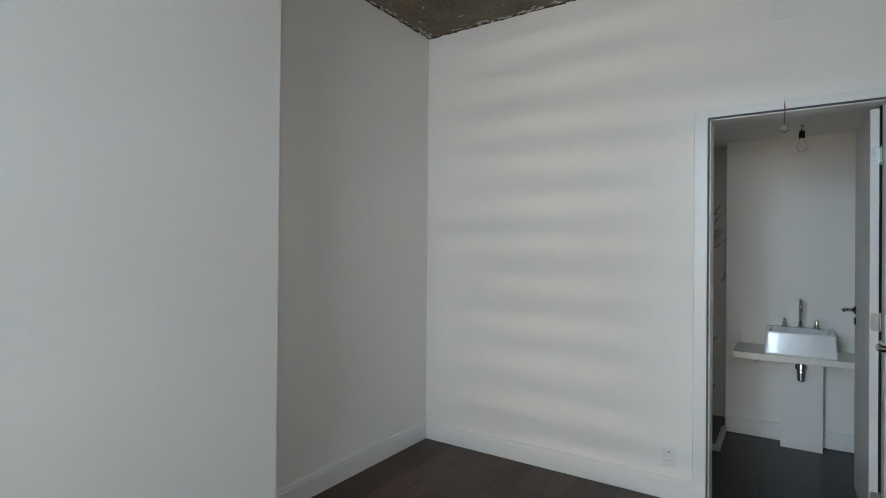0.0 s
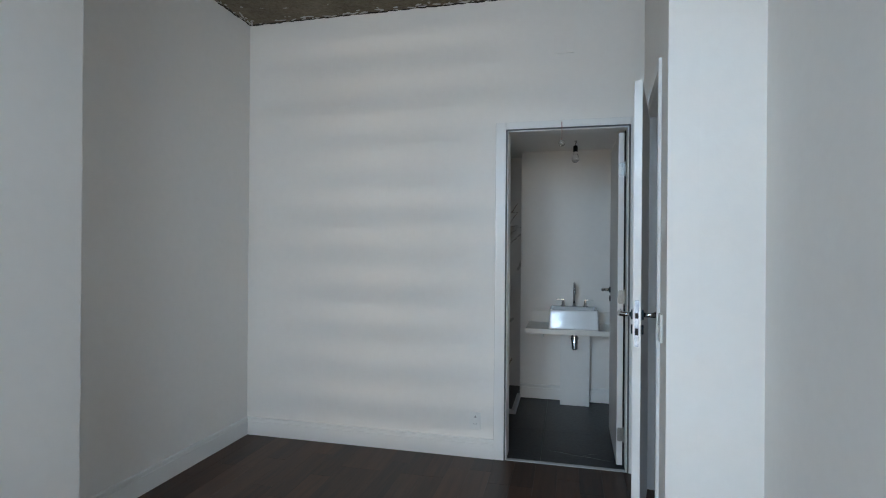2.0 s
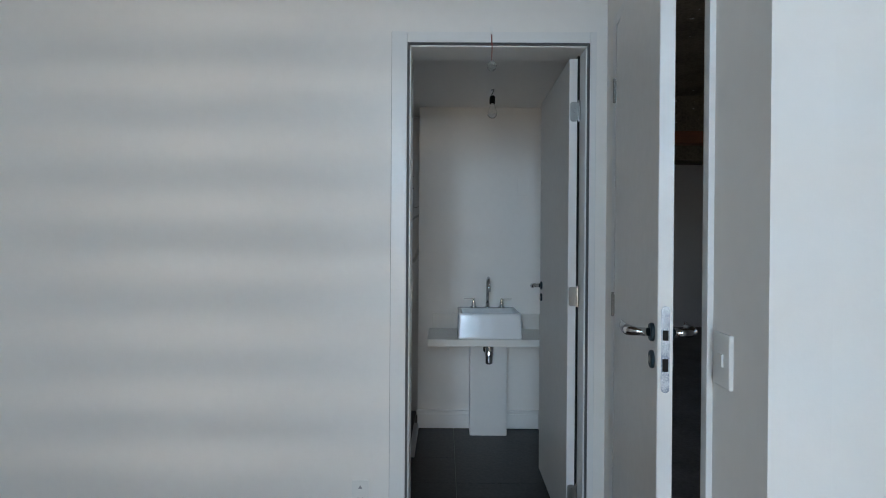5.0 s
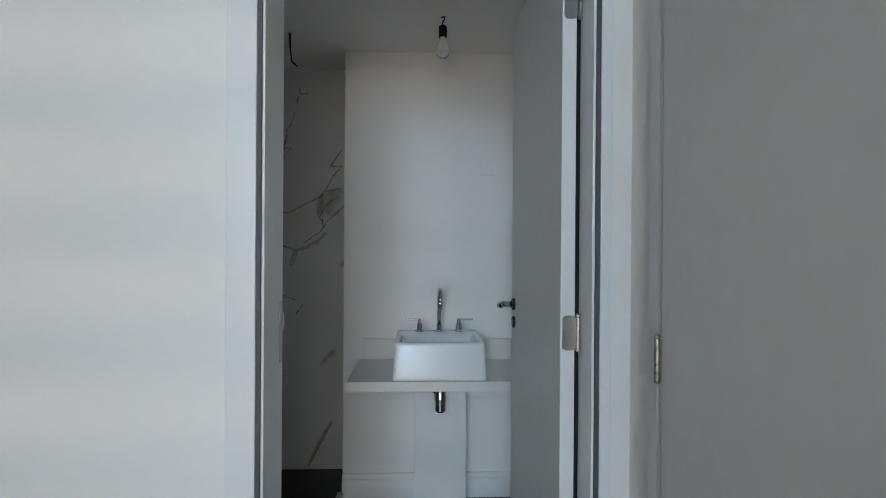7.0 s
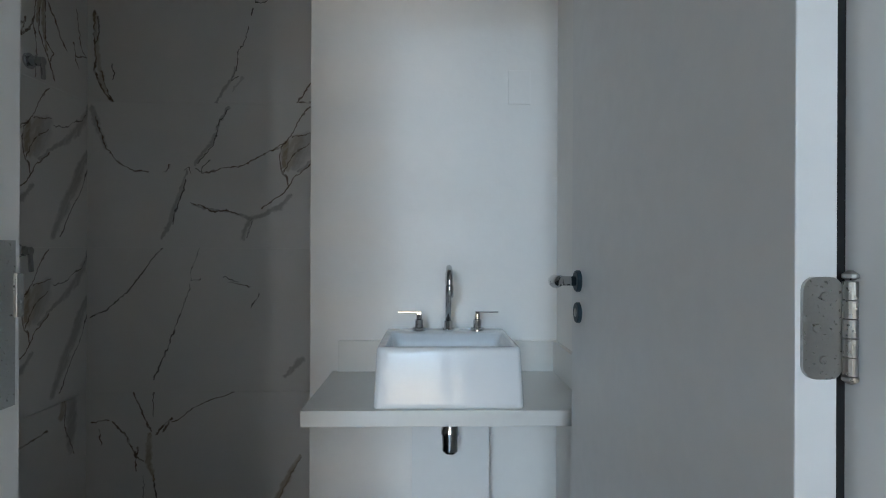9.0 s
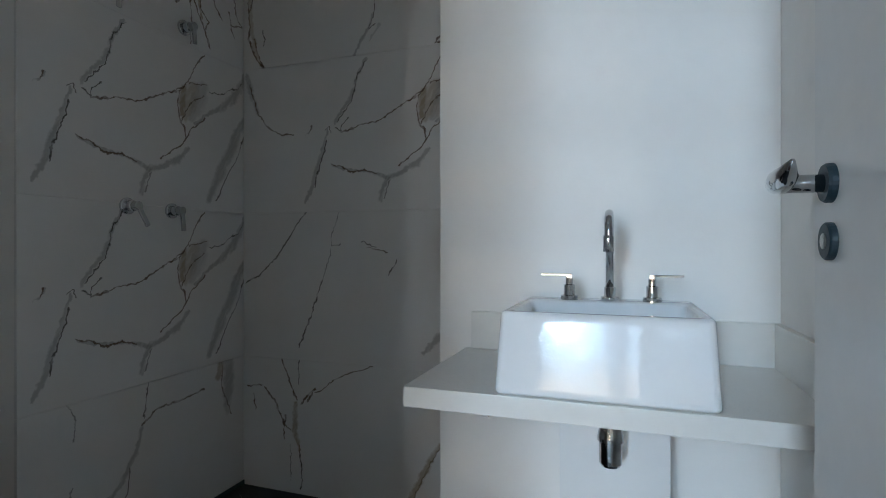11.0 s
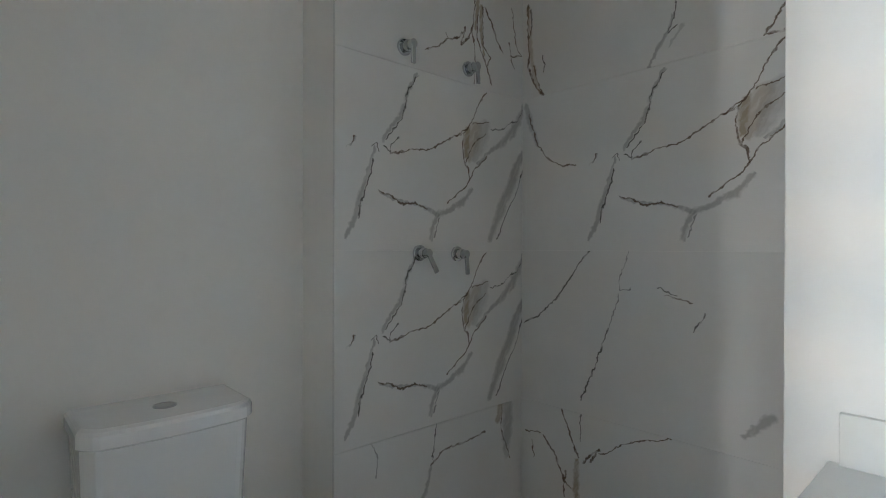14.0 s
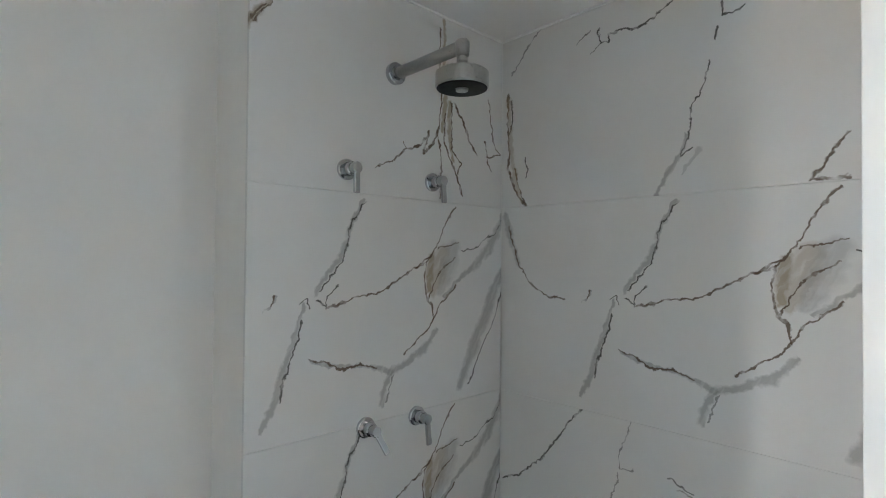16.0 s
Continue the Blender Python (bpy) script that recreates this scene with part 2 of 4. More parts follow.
        if near is None:
            continue
        broad = max(q[2] for q in pts) > 0.0065
        near = mm("DIVIDE", near, mm("MULTIPLY_ADD", swell.outputs["Fac"], 1.3, 0.5 if broad else 0.16))
        edge = mm("MULTIPLY", mm("SUBTRACT", 1.0, near), 1.7 if broad else 1.9, clamp=True)
        fac = mm("MULTIPLY", edge, mm("MULTIPLY_ADD", (streak if broad else patch).outputs["Fac"], 2.4 if broad else 3.6, -0.22 if broad else -0.9, clamp=True), clamp=True)
        mx = n.new("ShaderNodeMix"); mx.data_type = "RGBA"
        mx.inputs["B"].default_value = (*colour, 1)
        l.new(mm("MULTIPLY", fac, depth), mx.inputs["Factor"]); l.new(base, mx.inputs["A"])
        base = mx.outputs["Result"]
    l.new(base, b.inputs["Base Color"])
    b.inputs["Roughness"].default_value = 0.32
    return m


GREYV, BROWNV, DARKV, TANV = (0.25, 0.245, 0.235), (0.085, 0.042, 0.015), (0.03, 0.024, 0.018), (0.30, 0.225, 0.13)
# the prints, along the wall and in height: A the row with the tan patch, B over it, E under it; T, C, D the end wall
PRINTS = {}


def vein(tile, colour, depth, *points):
    """One printed vein on a tile: points of (along the wall, height, half width)."""
    PRINTS.setdefault(tile, []).append((depth, colour, points))


vein("A", GREYV, 0.62, (1.223, 1.695, 0.0044), (1.195, 1.646, 0.0057), (1.17, 1.595, 0.0085), (1.151, 1.547, 0.0084), (1.113, 1.499, 0.0083), (1.091, 1.46, 0.0055))
vein("A", GREYV, 0.62, (1.062, 1.435, 0.0054), (1.048, 1.397, 0.0054), (1.028, 1.347, 0.0068), (1.008, 1.293, 0.0082), (0.996, 1.238, 0.0096), (0.981, 1.197, 0.0096), (0.958, 1.165, 0.0041))
vein("A", GREYV, 0.62, (0.993, 1.464, 0.0053), (0.98, 1.44, 0.0053), (0.961, 1.422, 0.0026))
vein("A", GREYV, 0.62, (1.763, 1.698, 0.0093), (1.736, 1.632, 0.0165), (1.688, 1.568, 0.0197), (1.619, 1.515, 0.0121), (1.547, 1.474, 0.0067), (1.501, 1.434, 0.0049))
vein("A", GREYV, 0.62, (1.779, 1.532, 0.0149), (1.711, 1.433, 0.0235), (1.659, 1.33, 0.0249), (1.61, 1.232, 0.0229), (1.567, 1.162, 0.0139))
vein("A", GREYV, 0.62, (1.474, 1.339, 0.0065), (1.427, 1.288, 0.0113), (1.367, 1.264, 0.011), (1.309, 1.242, 0.0108), (1.283, 1.165, 0.0124))
vein("A", GREYV, 0.62, (1.071, 1.306, 0.0042), (1.123, 1.283, 0.0057), (1.22, 1.272, 0.0059), (1.309, 1.242, 0.0077))
vein("A", TANV, 0.8, (1.455, 1.548, 0.0144), (1.451, 1.5, 0.0173), (1.446, 1.452, 0.0101))
vein("A", TANV, 0.5, (1.498, 1.563, 0.0286), (1.483, 1.502, 0.0345), (1.458, 1.439, 0.0101))
vein("A", GREYV, 0.42, (1.538, 1.572, 0.0313), (1.521, 1.515, 0.0314), (1.488, 1.449, 0.0144))
vein("A", GREYV, 0.55, (0.682, 1.687, 0.011), (0.702, 1.614, 0.0146), (0.736, 1.524, 0.009))
vein("A", DARKV, 0.9, (1.229, 1.691, 0.003), (1.185, 1.631, 0.003), (1.171, 1.596, 0.003), (1.159, 1.54, 0.003), (1.128, 1.499, 0.003), (1.103, 1.466, 0.003))
vein("A", BROWNV, 0.9, (1.114, 1.425, 0.0042), (1.152, 1.43, 0.0042), (1.218, 1.447, 0.0042), (1.27, 1.455, 0.0042), (1.325, 1.48, 0.0042), (1.404, 1.525, 0.0042), (1.445, 1.548, 0.0042))
vein("A", DARKV, 0.9, (1.094, 1.446, 0.003), (1.114, 1.428, 0.003), (1.121, 1.452, 0.003), (1.152, 1.478, 0.003))
vein("A", DARKV, 0.9, (1.774, 1.477, 0.0035), (1.738, 1.396, 0.0035), (1.706, 1.326, 0.0035), (1.66, 1.26, 0.0035), (1.63, 1.195, 0.0035), (1.605, 1.164, 0.0035))
vein("A", DARKV, 0.9, (1.055, 1.396, 0.0035), (1.032, 1.334, 0.0035), (1.015, 1.285, 0.0035), (1.005, 1.249, 0.0035), (1.003, 1.218, 0.0035))
vein("A", BROWNV, 0.9, (1.071, 1.306, 0.004), (1.108, 1.296, 0.004), (1.154, 1.272, 0.004), (1.22, 1.276, 0.004), (1.264, 1.256, 0.004))
vein("A", DARKV, 0.9, (1.772, 1.707, 0.0025), (1.736, 1.641, 0.0025), (1.722, 1.622, 0.0025), (1.631, 1.576, 0.0025), (1.57, 1.566, 0.0025))
vein("A", GREYV, 0.9, (1.319, 1.233, 0.004), (1.31, 1.197, 0.004), (1.301, 1.166, 0.004))
vein("A", BROWNV, 0.9, (0.989, 1.464, 0.004), (0.98, 1.44, 0.004))
vein("A", DARKV, 0.9, (1.048, 1.436, 0.003), (1.069, 1.448, 0.003), (1.074, 1.428, 0.003))
vein("A", BROWNV, 0.9, (1.554, 1.589, 0.003), (1.503, 1.581, 0.003), (1.478, 1.577, 0.003))
vein("A", BROWNV, 0.9, (1.437, 1.534, 0.0042), (1.432, 1.475, 0.0042), (1.439, 1.421, 0.0042), (1.458, 1.411, 0.0042), (1.463, 1.37, 0.0042), (1.442, 1.343, 0.0042), (1.399, 1.313, 0.0042), (1.354, 1.286, 0.0042))
vein("A", BROWNV, 0.9, (1.44, 1.421, 0.003), (1.463, 1.465, 0.003), (1.493, 1.508, 0.003), (1.549, 1.549, 0.003))
vein("A", BROWNV, 0.9, (1.463, 1.37, 0.0042), (1.483, 1.408, 0.0042), (1.512, 1.434, 0.0042), (1.549, 1.465, 0.0042))
vein("A", BROWNV, 0.9, (1.55, 1.698, 0.004), (1.512, 1.647, 0.004), (1.473, 1.584, 0.004), (1.437, 1.534, 0.004), (1.389, 1.517, 0.004))
vein("A", BROWNV, 0.9, (0.694, 1.65, 0.004), (0.736, 1.524, 0.004), (0.774, 1.473, 0.004), (0.848, 1.434, 0.004), (0.907, 1.429, 0.004))
vein("B", TANV, 0.75, (1.493, 2.232, 0.0072), (1.494, 2.149, 0.0071), (1.506, 2.053, 0.0087), (1.502, 1.969, 0.0102), (1.489, 1.914, 0.005))
vein("B", TANV, 0.75, (1.523, 2.006, 0.0087), (1.519, 1.922, 0.0085), (1.538, 1.833, 0.0068))
vein("B", TANV, 0.7, (0.916, 2.029, 0.0084), (0.943, 2.078, 0.0114), (0.968, 2.114, 0.0073))
vein("B", BROWNV, 0.95, (1.475, 2.21, 0.004), (1.478, 2.128, 0.004), (1.485, 2.081, 0.004), (1.491, 2, 0.004), (1.474, 1.898, 0.004), (1.488, 1.835, 0.004), (1.487, 1.72, 0.004))
vein("B", BROWNV, 0.95, (1.507, 1.97, 0.005), (1.497, 1.885, 0.005), (1.532, 1.824, 0.005), (1.555, 1.777, 0.005), (1.575, 1.736, 0.005))
vein("B", BROWNV, 0.95, (1.53, 2.008, 0.004), (1.531, 1.874, 0.004), (1.567, 1.829, 0.004), (1.555, 1.793, 0.004))
vein("B", BROWNV, 0.95, (1.541, 2.01, 0.006), (1.565, 1.965, 0.006), (1.603, 1.902, 0.006), (1.641, 1.865, 0.006))
vein("B", BROWNV, 0.95, (1.474, 1.914, 0.005), (1.453, 1.87, 0.005), (1.421, 1.841, 0.005), (1.441, 1.901, 0.005), (1.41, 1.864, 0.005), (1.35, 1.839, 0.005), (1.321, 1.809, 0.005))
vein("B", BROWNV, 0.95, (1.321, 1.809, 0.002), (1.257, 1.781, 0.002))
vein("B", BROWNV, 0.95, (1.691, 2.051, 0.004), (1.7, 1.972, 0.004), (1.72, 1.903, 0.004), (1.748, 1.88, 0.004), (1.68, 1.861, 0.004))
vein("B", BROWNV, 0.95, (1.674, 1.914, 0.003), (1.685, 1.853, 0.003), (1.707, 1.82, 0.003))
vein("B", BROWNV, 0.95, (1.344, 1.861, 0.003), (1.356, 1.843, 0.003))
vein("B", BROWNV, 0.95, (0.909, 2.015, 0.004), (0.927, 2.051, 0.004), (0.958, 2.104, 0.004))
vein("B", BROWNV, 0.95, (0.936, 2.054, 0.003), (0.973, 2.114, 0.003))
vein("T", BROWNV, 0.92, (-0.949, 2.069, 0.006), (-0.953, 1.979, 0.006), (-0.943, 1.886, 0.006), (-0.947, 1.832, 0.006), (-0.924, 1.775, 0.006), (-0.901, 1.737, 0.006), (-0.872, 1.709, 0.006))
vein("T", DARKV, 0.92, (-0.937, 2.048, 0.005), (-0.93, 1.992, 0.005), (-0.948, 1.941, 0.005))
vein("T", BROWNV, 0.92, (-0.924, 1.829, 0.004), (-0.905, 1.773, 0.004), (-0.878, 1.718, 0.004))
vein("T", DARKV, 0.92, (-0.879, 1.859, 0.003), (-0.872, 1.823, 0.003), (-0.879, 1.797, 0.003))
vein("T", GREYV, 0.92, (-0.818, 2.247, 0.004), (-0.882, 2.196, 0.004), (-0.938, 2.13, 0.004))
vein("T", DARKV, 0.92, (-0.654, 2.186, 0.003), (-0.699, 2.16, 0.003))
vein("T", DARKV, 0.92, (-0.627, 2.178, 0.0042), (-0.619, 2.144, 0.0042), (-0.602, 2.139, 0.0042), (-0.593, 2.159, 0.0042), (-0.544, 2.159, 0.0042), (-0.513, 2.149, 0.0042), (-0.468, 2.163, 0.0042), (-0.426, 2.191, 0.0042))
vein("T", DARKV, 0.92, (-0.619, 2.144, 0.003), (-0.653, 2.122, 0.003))
vein("T", DARKV, 0.92, (-0.309, 2.149, 0.0035), (-0.309, 2.116, 0.0035), (-0.285, 2.112, 0.0035), (-0.262, 2.126, 0.0035))
vein("T", DARKV, 0.92, (-0.321, 2.087, 0.004), (-0.325, 2.059, 0.004))
vein("T", DARKV, 0.92, (-0.34, 2.019, 0.0035), (-0.346, 1.988, 0.0035), (-0.352, 1.956, 0.0035), (-0.378, 1.914, 0.0035), (-0.382, 1.86, 0.0035), (-0.405, 1.802, 0.0035))
vein("T", DARKV, 0.92, (-0.378, 1.811, 0.003), (-0.405, 1.797, 0.003))
vein("T", BROWNV, 0.92, (-0.081, 1.801, 0.006), (-0.118, 1.744, 0.006), (-0.145, 1.71, 0.006))
vein("T", BROWNV, 0.92, (-0.145, 1.71, 0.0045), (-0.109, 1.714, 0.0045), (-0.081, 1.715, 0.0045))
vein("T", GREYV, 0.65, (-0.391, 1.848, 0.0046), (-0.405, 1.802, 0.0077), (-0.439, 1.757, 0.0077), (-0.468, 1.71, 0.0062))
vein("T", GREYV, 0.5, (-0.363, 1.805, 0.0076), (-0.398, 1.752, 0.0031))
vein("T", TANV, 0.5, (-0.949, 2.051, 0.0095), (-0.936, 1.885, 0.0111), (-0.919, 1.792, 0.0091), (-0.889, 1.719, 0.0054))
vein("C", DARKV, 0.9, (-0.65, 1.153, 0.0045), (-0.713, 1.076, 0.0045), (-0.77, 1.004, 0.0045), (-0.82, 0.94, 0.0045), (-0.873, 0.899, 0.0045), (-0.956, 0.843, 0.0045))
vein("C", GREYV, 0.9, (-0.519, 1.151, 0.003), (-0.55, 1.078, 0.003), (-0.565, 1.015, 0.003), (-0.56, 0.989, 0.003), (-0.526, 0.997, 0.003))
vein("C", DARKV, 0.9, (-0.438, 1.01, 0.003), (-0.404, 0.994, 0.003), (-0.378, 0.989, 0.003))
vein("C", DARKV, 0.85, (-0.606, 0.858, 0.0045), (-0.646, 0.757, 0.0045), (-0.681, 0.666, 0.0045), (-0.709, 0.596, 0.0045))
vein("C", GREYV, 0.85, (-0.567, 0.979, 0.003), (-0.606, 0.858, 0.003))
vein("C", BROWNV, 0.85, (-0.407, 0.985, 0.003), (-0.328, 0.973, 0.003))
vein("C", DARKV, 0.85, (-0.289, 0.938, 0.0035), (-0.324, 0.888, 0.0035))
vein("C", GREYV, 0.6, (-0.12, 0.677, 0.0159), (-0.191, 0.61, 0.0081))
vein("D", BROWNV, 0.92, (-0.871, 0.431, 0.0055), (-0.831, 0.384, 0.0055), (-0.795, 0.32, 0.0055), (-0.772, 0.277, 0.0055), (-0.749, 0.27, 0.0055))
vein("D", BROWNV, 0.92, (-0.792, 0.553, 0.006), (-0.772, 0.504, 0.006), (-0.743, 0.443, 0.006), (-0.72, 0.389, 0.006))
vein("D", DARKV, 0.92, (-0.709, 0.573, 0.003), (-0.709, 0.448, 0.003))
vein("D", DARKV, 0.92, (-0.709, 0.209, 0.005), (-0.698, 0.109, 0.005), (-0.703, 0.04, 0.005))
vein("D", BROWNV, 0.92, (-0.772, 0.323, 0.005), (-0.778, 0.23, 0.005))
vein("D", GREYV, 0.92, (-0.752, 0.212, 0.003), (-0.752, 0.073, 0.003))
vein("D", BROWNV, 0.92, (-0.701, 0.376, 0.006), (-0.659, 0.421, 0.006), (-0.638, 0.439, 0.006), (-0.673, 0.385, 0.006))
vein("D", BROWNV, 0.92, (-0.638, 0.424, 0.003), (-0.554, 0.479, 0.003), (-0.479, 0.517, 0.003), (-0.384, 0.547, 0.003))
vein("D", BROWNV, 0.92, (-0.886, 0.434, 0.003), (-0.956, 0.422, 0.003))
vein("D", BROWNV, 0.92, (-0.924, 0.395, 0.004), (-0.914, 0.336, 0.004))
vein("D", DARKV, 0.92, (-0.124, 0.281, 0.0045), (-0.181, 0.177, 0.0045), (-0.227, 0.083, 0.0045), (-0.248, 0.038, 0.0045))
vein("D", TANV, 0.75, (-0.726, 0.377, 0.0094), (-0.729, 0.262, 0.0144), (-0.709, 0.193, 0.0072))
vein("D", TANV, 0.7, (-0.128, 0.29, 0.0083), (-0.171, 0.204, 0.0128), (-0.221, 0.114, 0.0131), (-0.252, 0.036, 0.0067))
vein("E", DARKV, 0.85, (1.316, 0.592, 0.003), (1.308, 0.531, 0.003), (1.295, 0.43, 0.003))
vein("E", BROWNV, 0.85, (1.288, 0.411, 0.0055), (1.335, 0.443, 0.0055), (1.418, 0.449, 0.0055), (1.492, 0.454, 0.0055), (1.548, 0.466, 0.0055))
vein("E", DARKV, 0.85, (1.245, 0.29, 0.0035), (1.228, 0.185, 0.0035), (1.208, 0.132, 0.0035), (1.196, 0.047, 0.0035))
vein("E", BROWNV, 0.85, (1.688, 0.328, 0.004), (1.636, 0.456, 0.004), (1.636, 0.55, 0.004))
vein("E", GREYV, 0.85, (1.037, 0.573, 0.003), (1.073, 0.493, 0.003), (1.068, 0.438, 0.003))
vein("E", GREYV, 0.85, (1.062, 0.31, 0.0035), (1.048, 0.186, 0.0035), (1.031, 0.119, 0.0035))
vein("E", GREYV, 0.62, (1.288, 0.401, 0.0087), (1.262, 0.336, 0.0087), (1.24, 0.291, 0.0109), (1.208, 0.25, 0.0087), (1.15, 0.209, 0.0064), (1.116, 0.163, 0.0064), (1.083, 0.136, 0.0043))
vein("E", TANV, 0.7, (1.636, 0.555, 0.0191), (1.619, 0.494, 0.0167))
vein("E", GREYV, 0.6, (1.67, 0.57, 0.029), (1.671, 0.451, 0.0317), (1.664, 0.352, 0.0147))

# each print is laid in stretches along the wall
CUTS = {"A": (0.6, 1.08, 1.26, 1.43, 1.60, 1.8), "B": (0.9, 1.47, 1.8), "T": (-1.0, -0.6, 0.0)}
MARBLE = {}
for key, veins in PRINTS.items():
    cuts = CUTS.get(key, (-2.0, 2.0))
    MARBLE[key] = [(hi, marble_mat("marble_print", veins, lo, hi)) for lo, hi in zip(cuts, cuts[1:])]

# ---- shaping helpers ----


def to_object(bm, name, material, smooth=False):
    bmesh.ops.recalc_face_normals(bm, faces=bm.faces)
    me = bpy.data.meshes.new(name)
    if smooth:
        for f in bm.faces:
            f.smooth = True
    bm.to_mesh(me)
    bm.free()
    me.materials.append(material)
    return new(name, me)


def put_block(bm, a, b, bevel=0.0, m=None):
    """Adds a block from corner a to corner b, edges rounded by bevel."""
    part = bmesh.new()
    bmesh.ops.create_cube(part, size=1, matrix=Matrix.Translation([(p + q) / 2 for p, q in zip(a, b)]) @ Matrix.Diagonal([abs(q - p) for p, q in zip(a, b)] + [1]))
    if bevel:
        bmesh.ops.bevel(part, geom=part.edges[:], offset=bevel, segments=2, profile=0.6, affect="EDGES")
    if m is not None:
        bmesh.ops.transform(part, matrix=m, verts=part.verts)
    join(bm, part)


def join(bm, part):
    me = bpy.data.meshes.new("piece")
    part.to_mesh(me)
    part.free()
    bm.from_mesh(me)
    bpy.data.meshes.remove(me)


def block(name, a, b, material, bevel=0.0, m=None):
    bm = bmesh.new()
    put_block(bm, a, b, bevel, m)
    return to_object(bm, name, material)


def blocks(name, pairs, material, bevel=0.0):
    bm = bmesh.new()
    for a, b in pairs:
        put_block(bm, a, b, bevel)
    return to_object(bm, name, material)


def put_lathe(bm, profile, m=Matrix(), seg=28):
    """Adds a turned shape: profile of (radius, height) about z, laid by m."""
    part = bmesh.new()
    rings = []
    for r, z in profile:
        rings.append([part.verts.new((r * math.cos(2 * math.pi * k / seg), r * math.sin(2 * math.pi * k / seg), z)) for k in range(seg)])
    for r0, r1 in zip(rings, rings[1:]):
        for k in range(seg):
            part.faces.new((r0[k], r0[(k + 1) % seg], r1[(k + 1) % seg], r1[k]))
    part.faces.new(rings[0][::-1])
    part.faces.new(rings[-1])
    bmesh.ops.remove_doubles(part, verts=part.verts, dist=1e-5)
    bmesh.ops.transform(part, matrix=m, verts=part.verts)
    join(bm, part)


def put_tube(bm, pts, radius, seg=12, squash=1.0):
    """Adds a tube along points; radius may be a list."""
    part = bmesh.new()
    pts = [Vector(p) for p in pts]
    rs = radius if isinstance(radius, list) else [radius] * len(pts)
    rings, side = [], None
    for i, p in enumerate(pts):
        d = (pts[min(i + 1, len(pts) - 1)] - pts[max(i - 1, 0)]).normalized()
        side = (side - d * side.dot(d)).normalized() if side else d.orthogonal().normalized()
        up = d.cross(side)
        rings.append([part.verts.new(p + (side * math.cos(2 * math.pi * k / seg) + up * math.sin(2 * math.pi * k / seg) * squash) * rs[i]) for k in range(seg)])
    for r0, r1 in zip(rings, rings[1:]):
        for k in range(seg):
            part.faces.new((r0[k], r0[(k + 1) % seg], r1[(k + 1) % seg], r1[k]))
    part.faces.new(rings[0][::-1])
    part.faces.new(rings[-1])
    join(bm, part)


def put_loft(bm, outlines, cap_low=True, cap_high=True):
    """Adds a skin over closed outlines of equal length."""
    part = bmesh.new()
    rings = [[part.verts.new(p) for p in o] for o in outlines]
    c = len(rings[0])
    for r0, r1 in zip(rings, rings[1:]):
        for k in range(c):
            part.faces.new((r0[k], r0[(k + 1) % c], r1[(k + 1) % c], r1[k]))
    if cap_low:
        part.faces.new(rings[0][::-1])
    if cap_high:
        part.faces.new(rings[-1])
    join(bm, part)


def rounded(x0, x1, y0, y1, r, z, seg=5):
    """A rounded rectangle's outline at height z."""
    out = []
    for cx, cy, a in ((x1 - r, y1 - r, 0), (x0 + r, y1 - r, 90), (x0 + r, y0 + r, 180), (x1 - r, y0 + r, 270)):
        for k in range(seg + 1):
            t = radians(a + 90 * k / seg)
            out.append((cx + r * math.cos(t), cy + r * math.sin(t), z))
    return out


def thing(name, at, label, category, group=""):
    """An empty at a thing's base, that parents its parts."""
    e = new(name)
    e.location = at
    bpy.context.view_layer.update()
    return tagged(e, label, category, group)


def part_of(parent, ob, label=""):
    bpy.context.view_layer.update()
    ob.parent = parent
    ob.matrix_parent_inverse = parent.matrix_world.inverted()
    return tagged(ob, label) if label else ob


def structure(ob, label="", category=""):
    return tagged(ob, label, category, kind="structure")


# ---- the large structure ----
CEIL_Z, BATH_Z = 2.965, 2.25
OPEN_W, OPEN_H, CASE_R = 0.747, 2.105, 0.042
LEFT_X = -1.863
BATH_R, BATH_L, SINK_Y, SHW_L, SHW_Y = 0.843, -1.17, 1.465, -0.975, 1.757

structure(blocks("wall_north", [((-2.1, 0, -0.1), (-0.02, 0.14, 3.1)), ((OPEN_W + 0.02, 0, -0.1), (0.95, 0.14, 3.1)), ((-0.02, 0, OPEN_H + 0.02), (OPEN_W + 0.02, 0.14, 3.1))], PAINT),
          "white painted bedroom wall with a bathroom doorway", "wall")
structure(block("wall_west", (-2.1, -1.66, -0.1), (LEFT_X, 0, 3.1), PAINT), "white painted wall in shade", "wall")
structure(block("wall_west_step", (-2.1, WIN_Y, -0.1), (-1.485, -1.66, 3.1), PAINT, 0.003), "white painted wall projection with a sharp corner", "wall")

# the east wall runs a little askew, with the bedroom doorway in it
E_A, E_B = Vector((0.838, 0, 0)), Vector((0.757, -1.216, 0))
E_DIR = (E_B - E_A).normalized()
E_TURN = math.degrees(math.atan2(E_DIR.y, E_DIR.x)) + 90
E_POSE = pose(E_A.x, 0, 0, 0, 0, E_TURN)       # local -y runs along the wall, local +x into it
D0, D1 = -0.205, -0.955                        # doorway along the wall


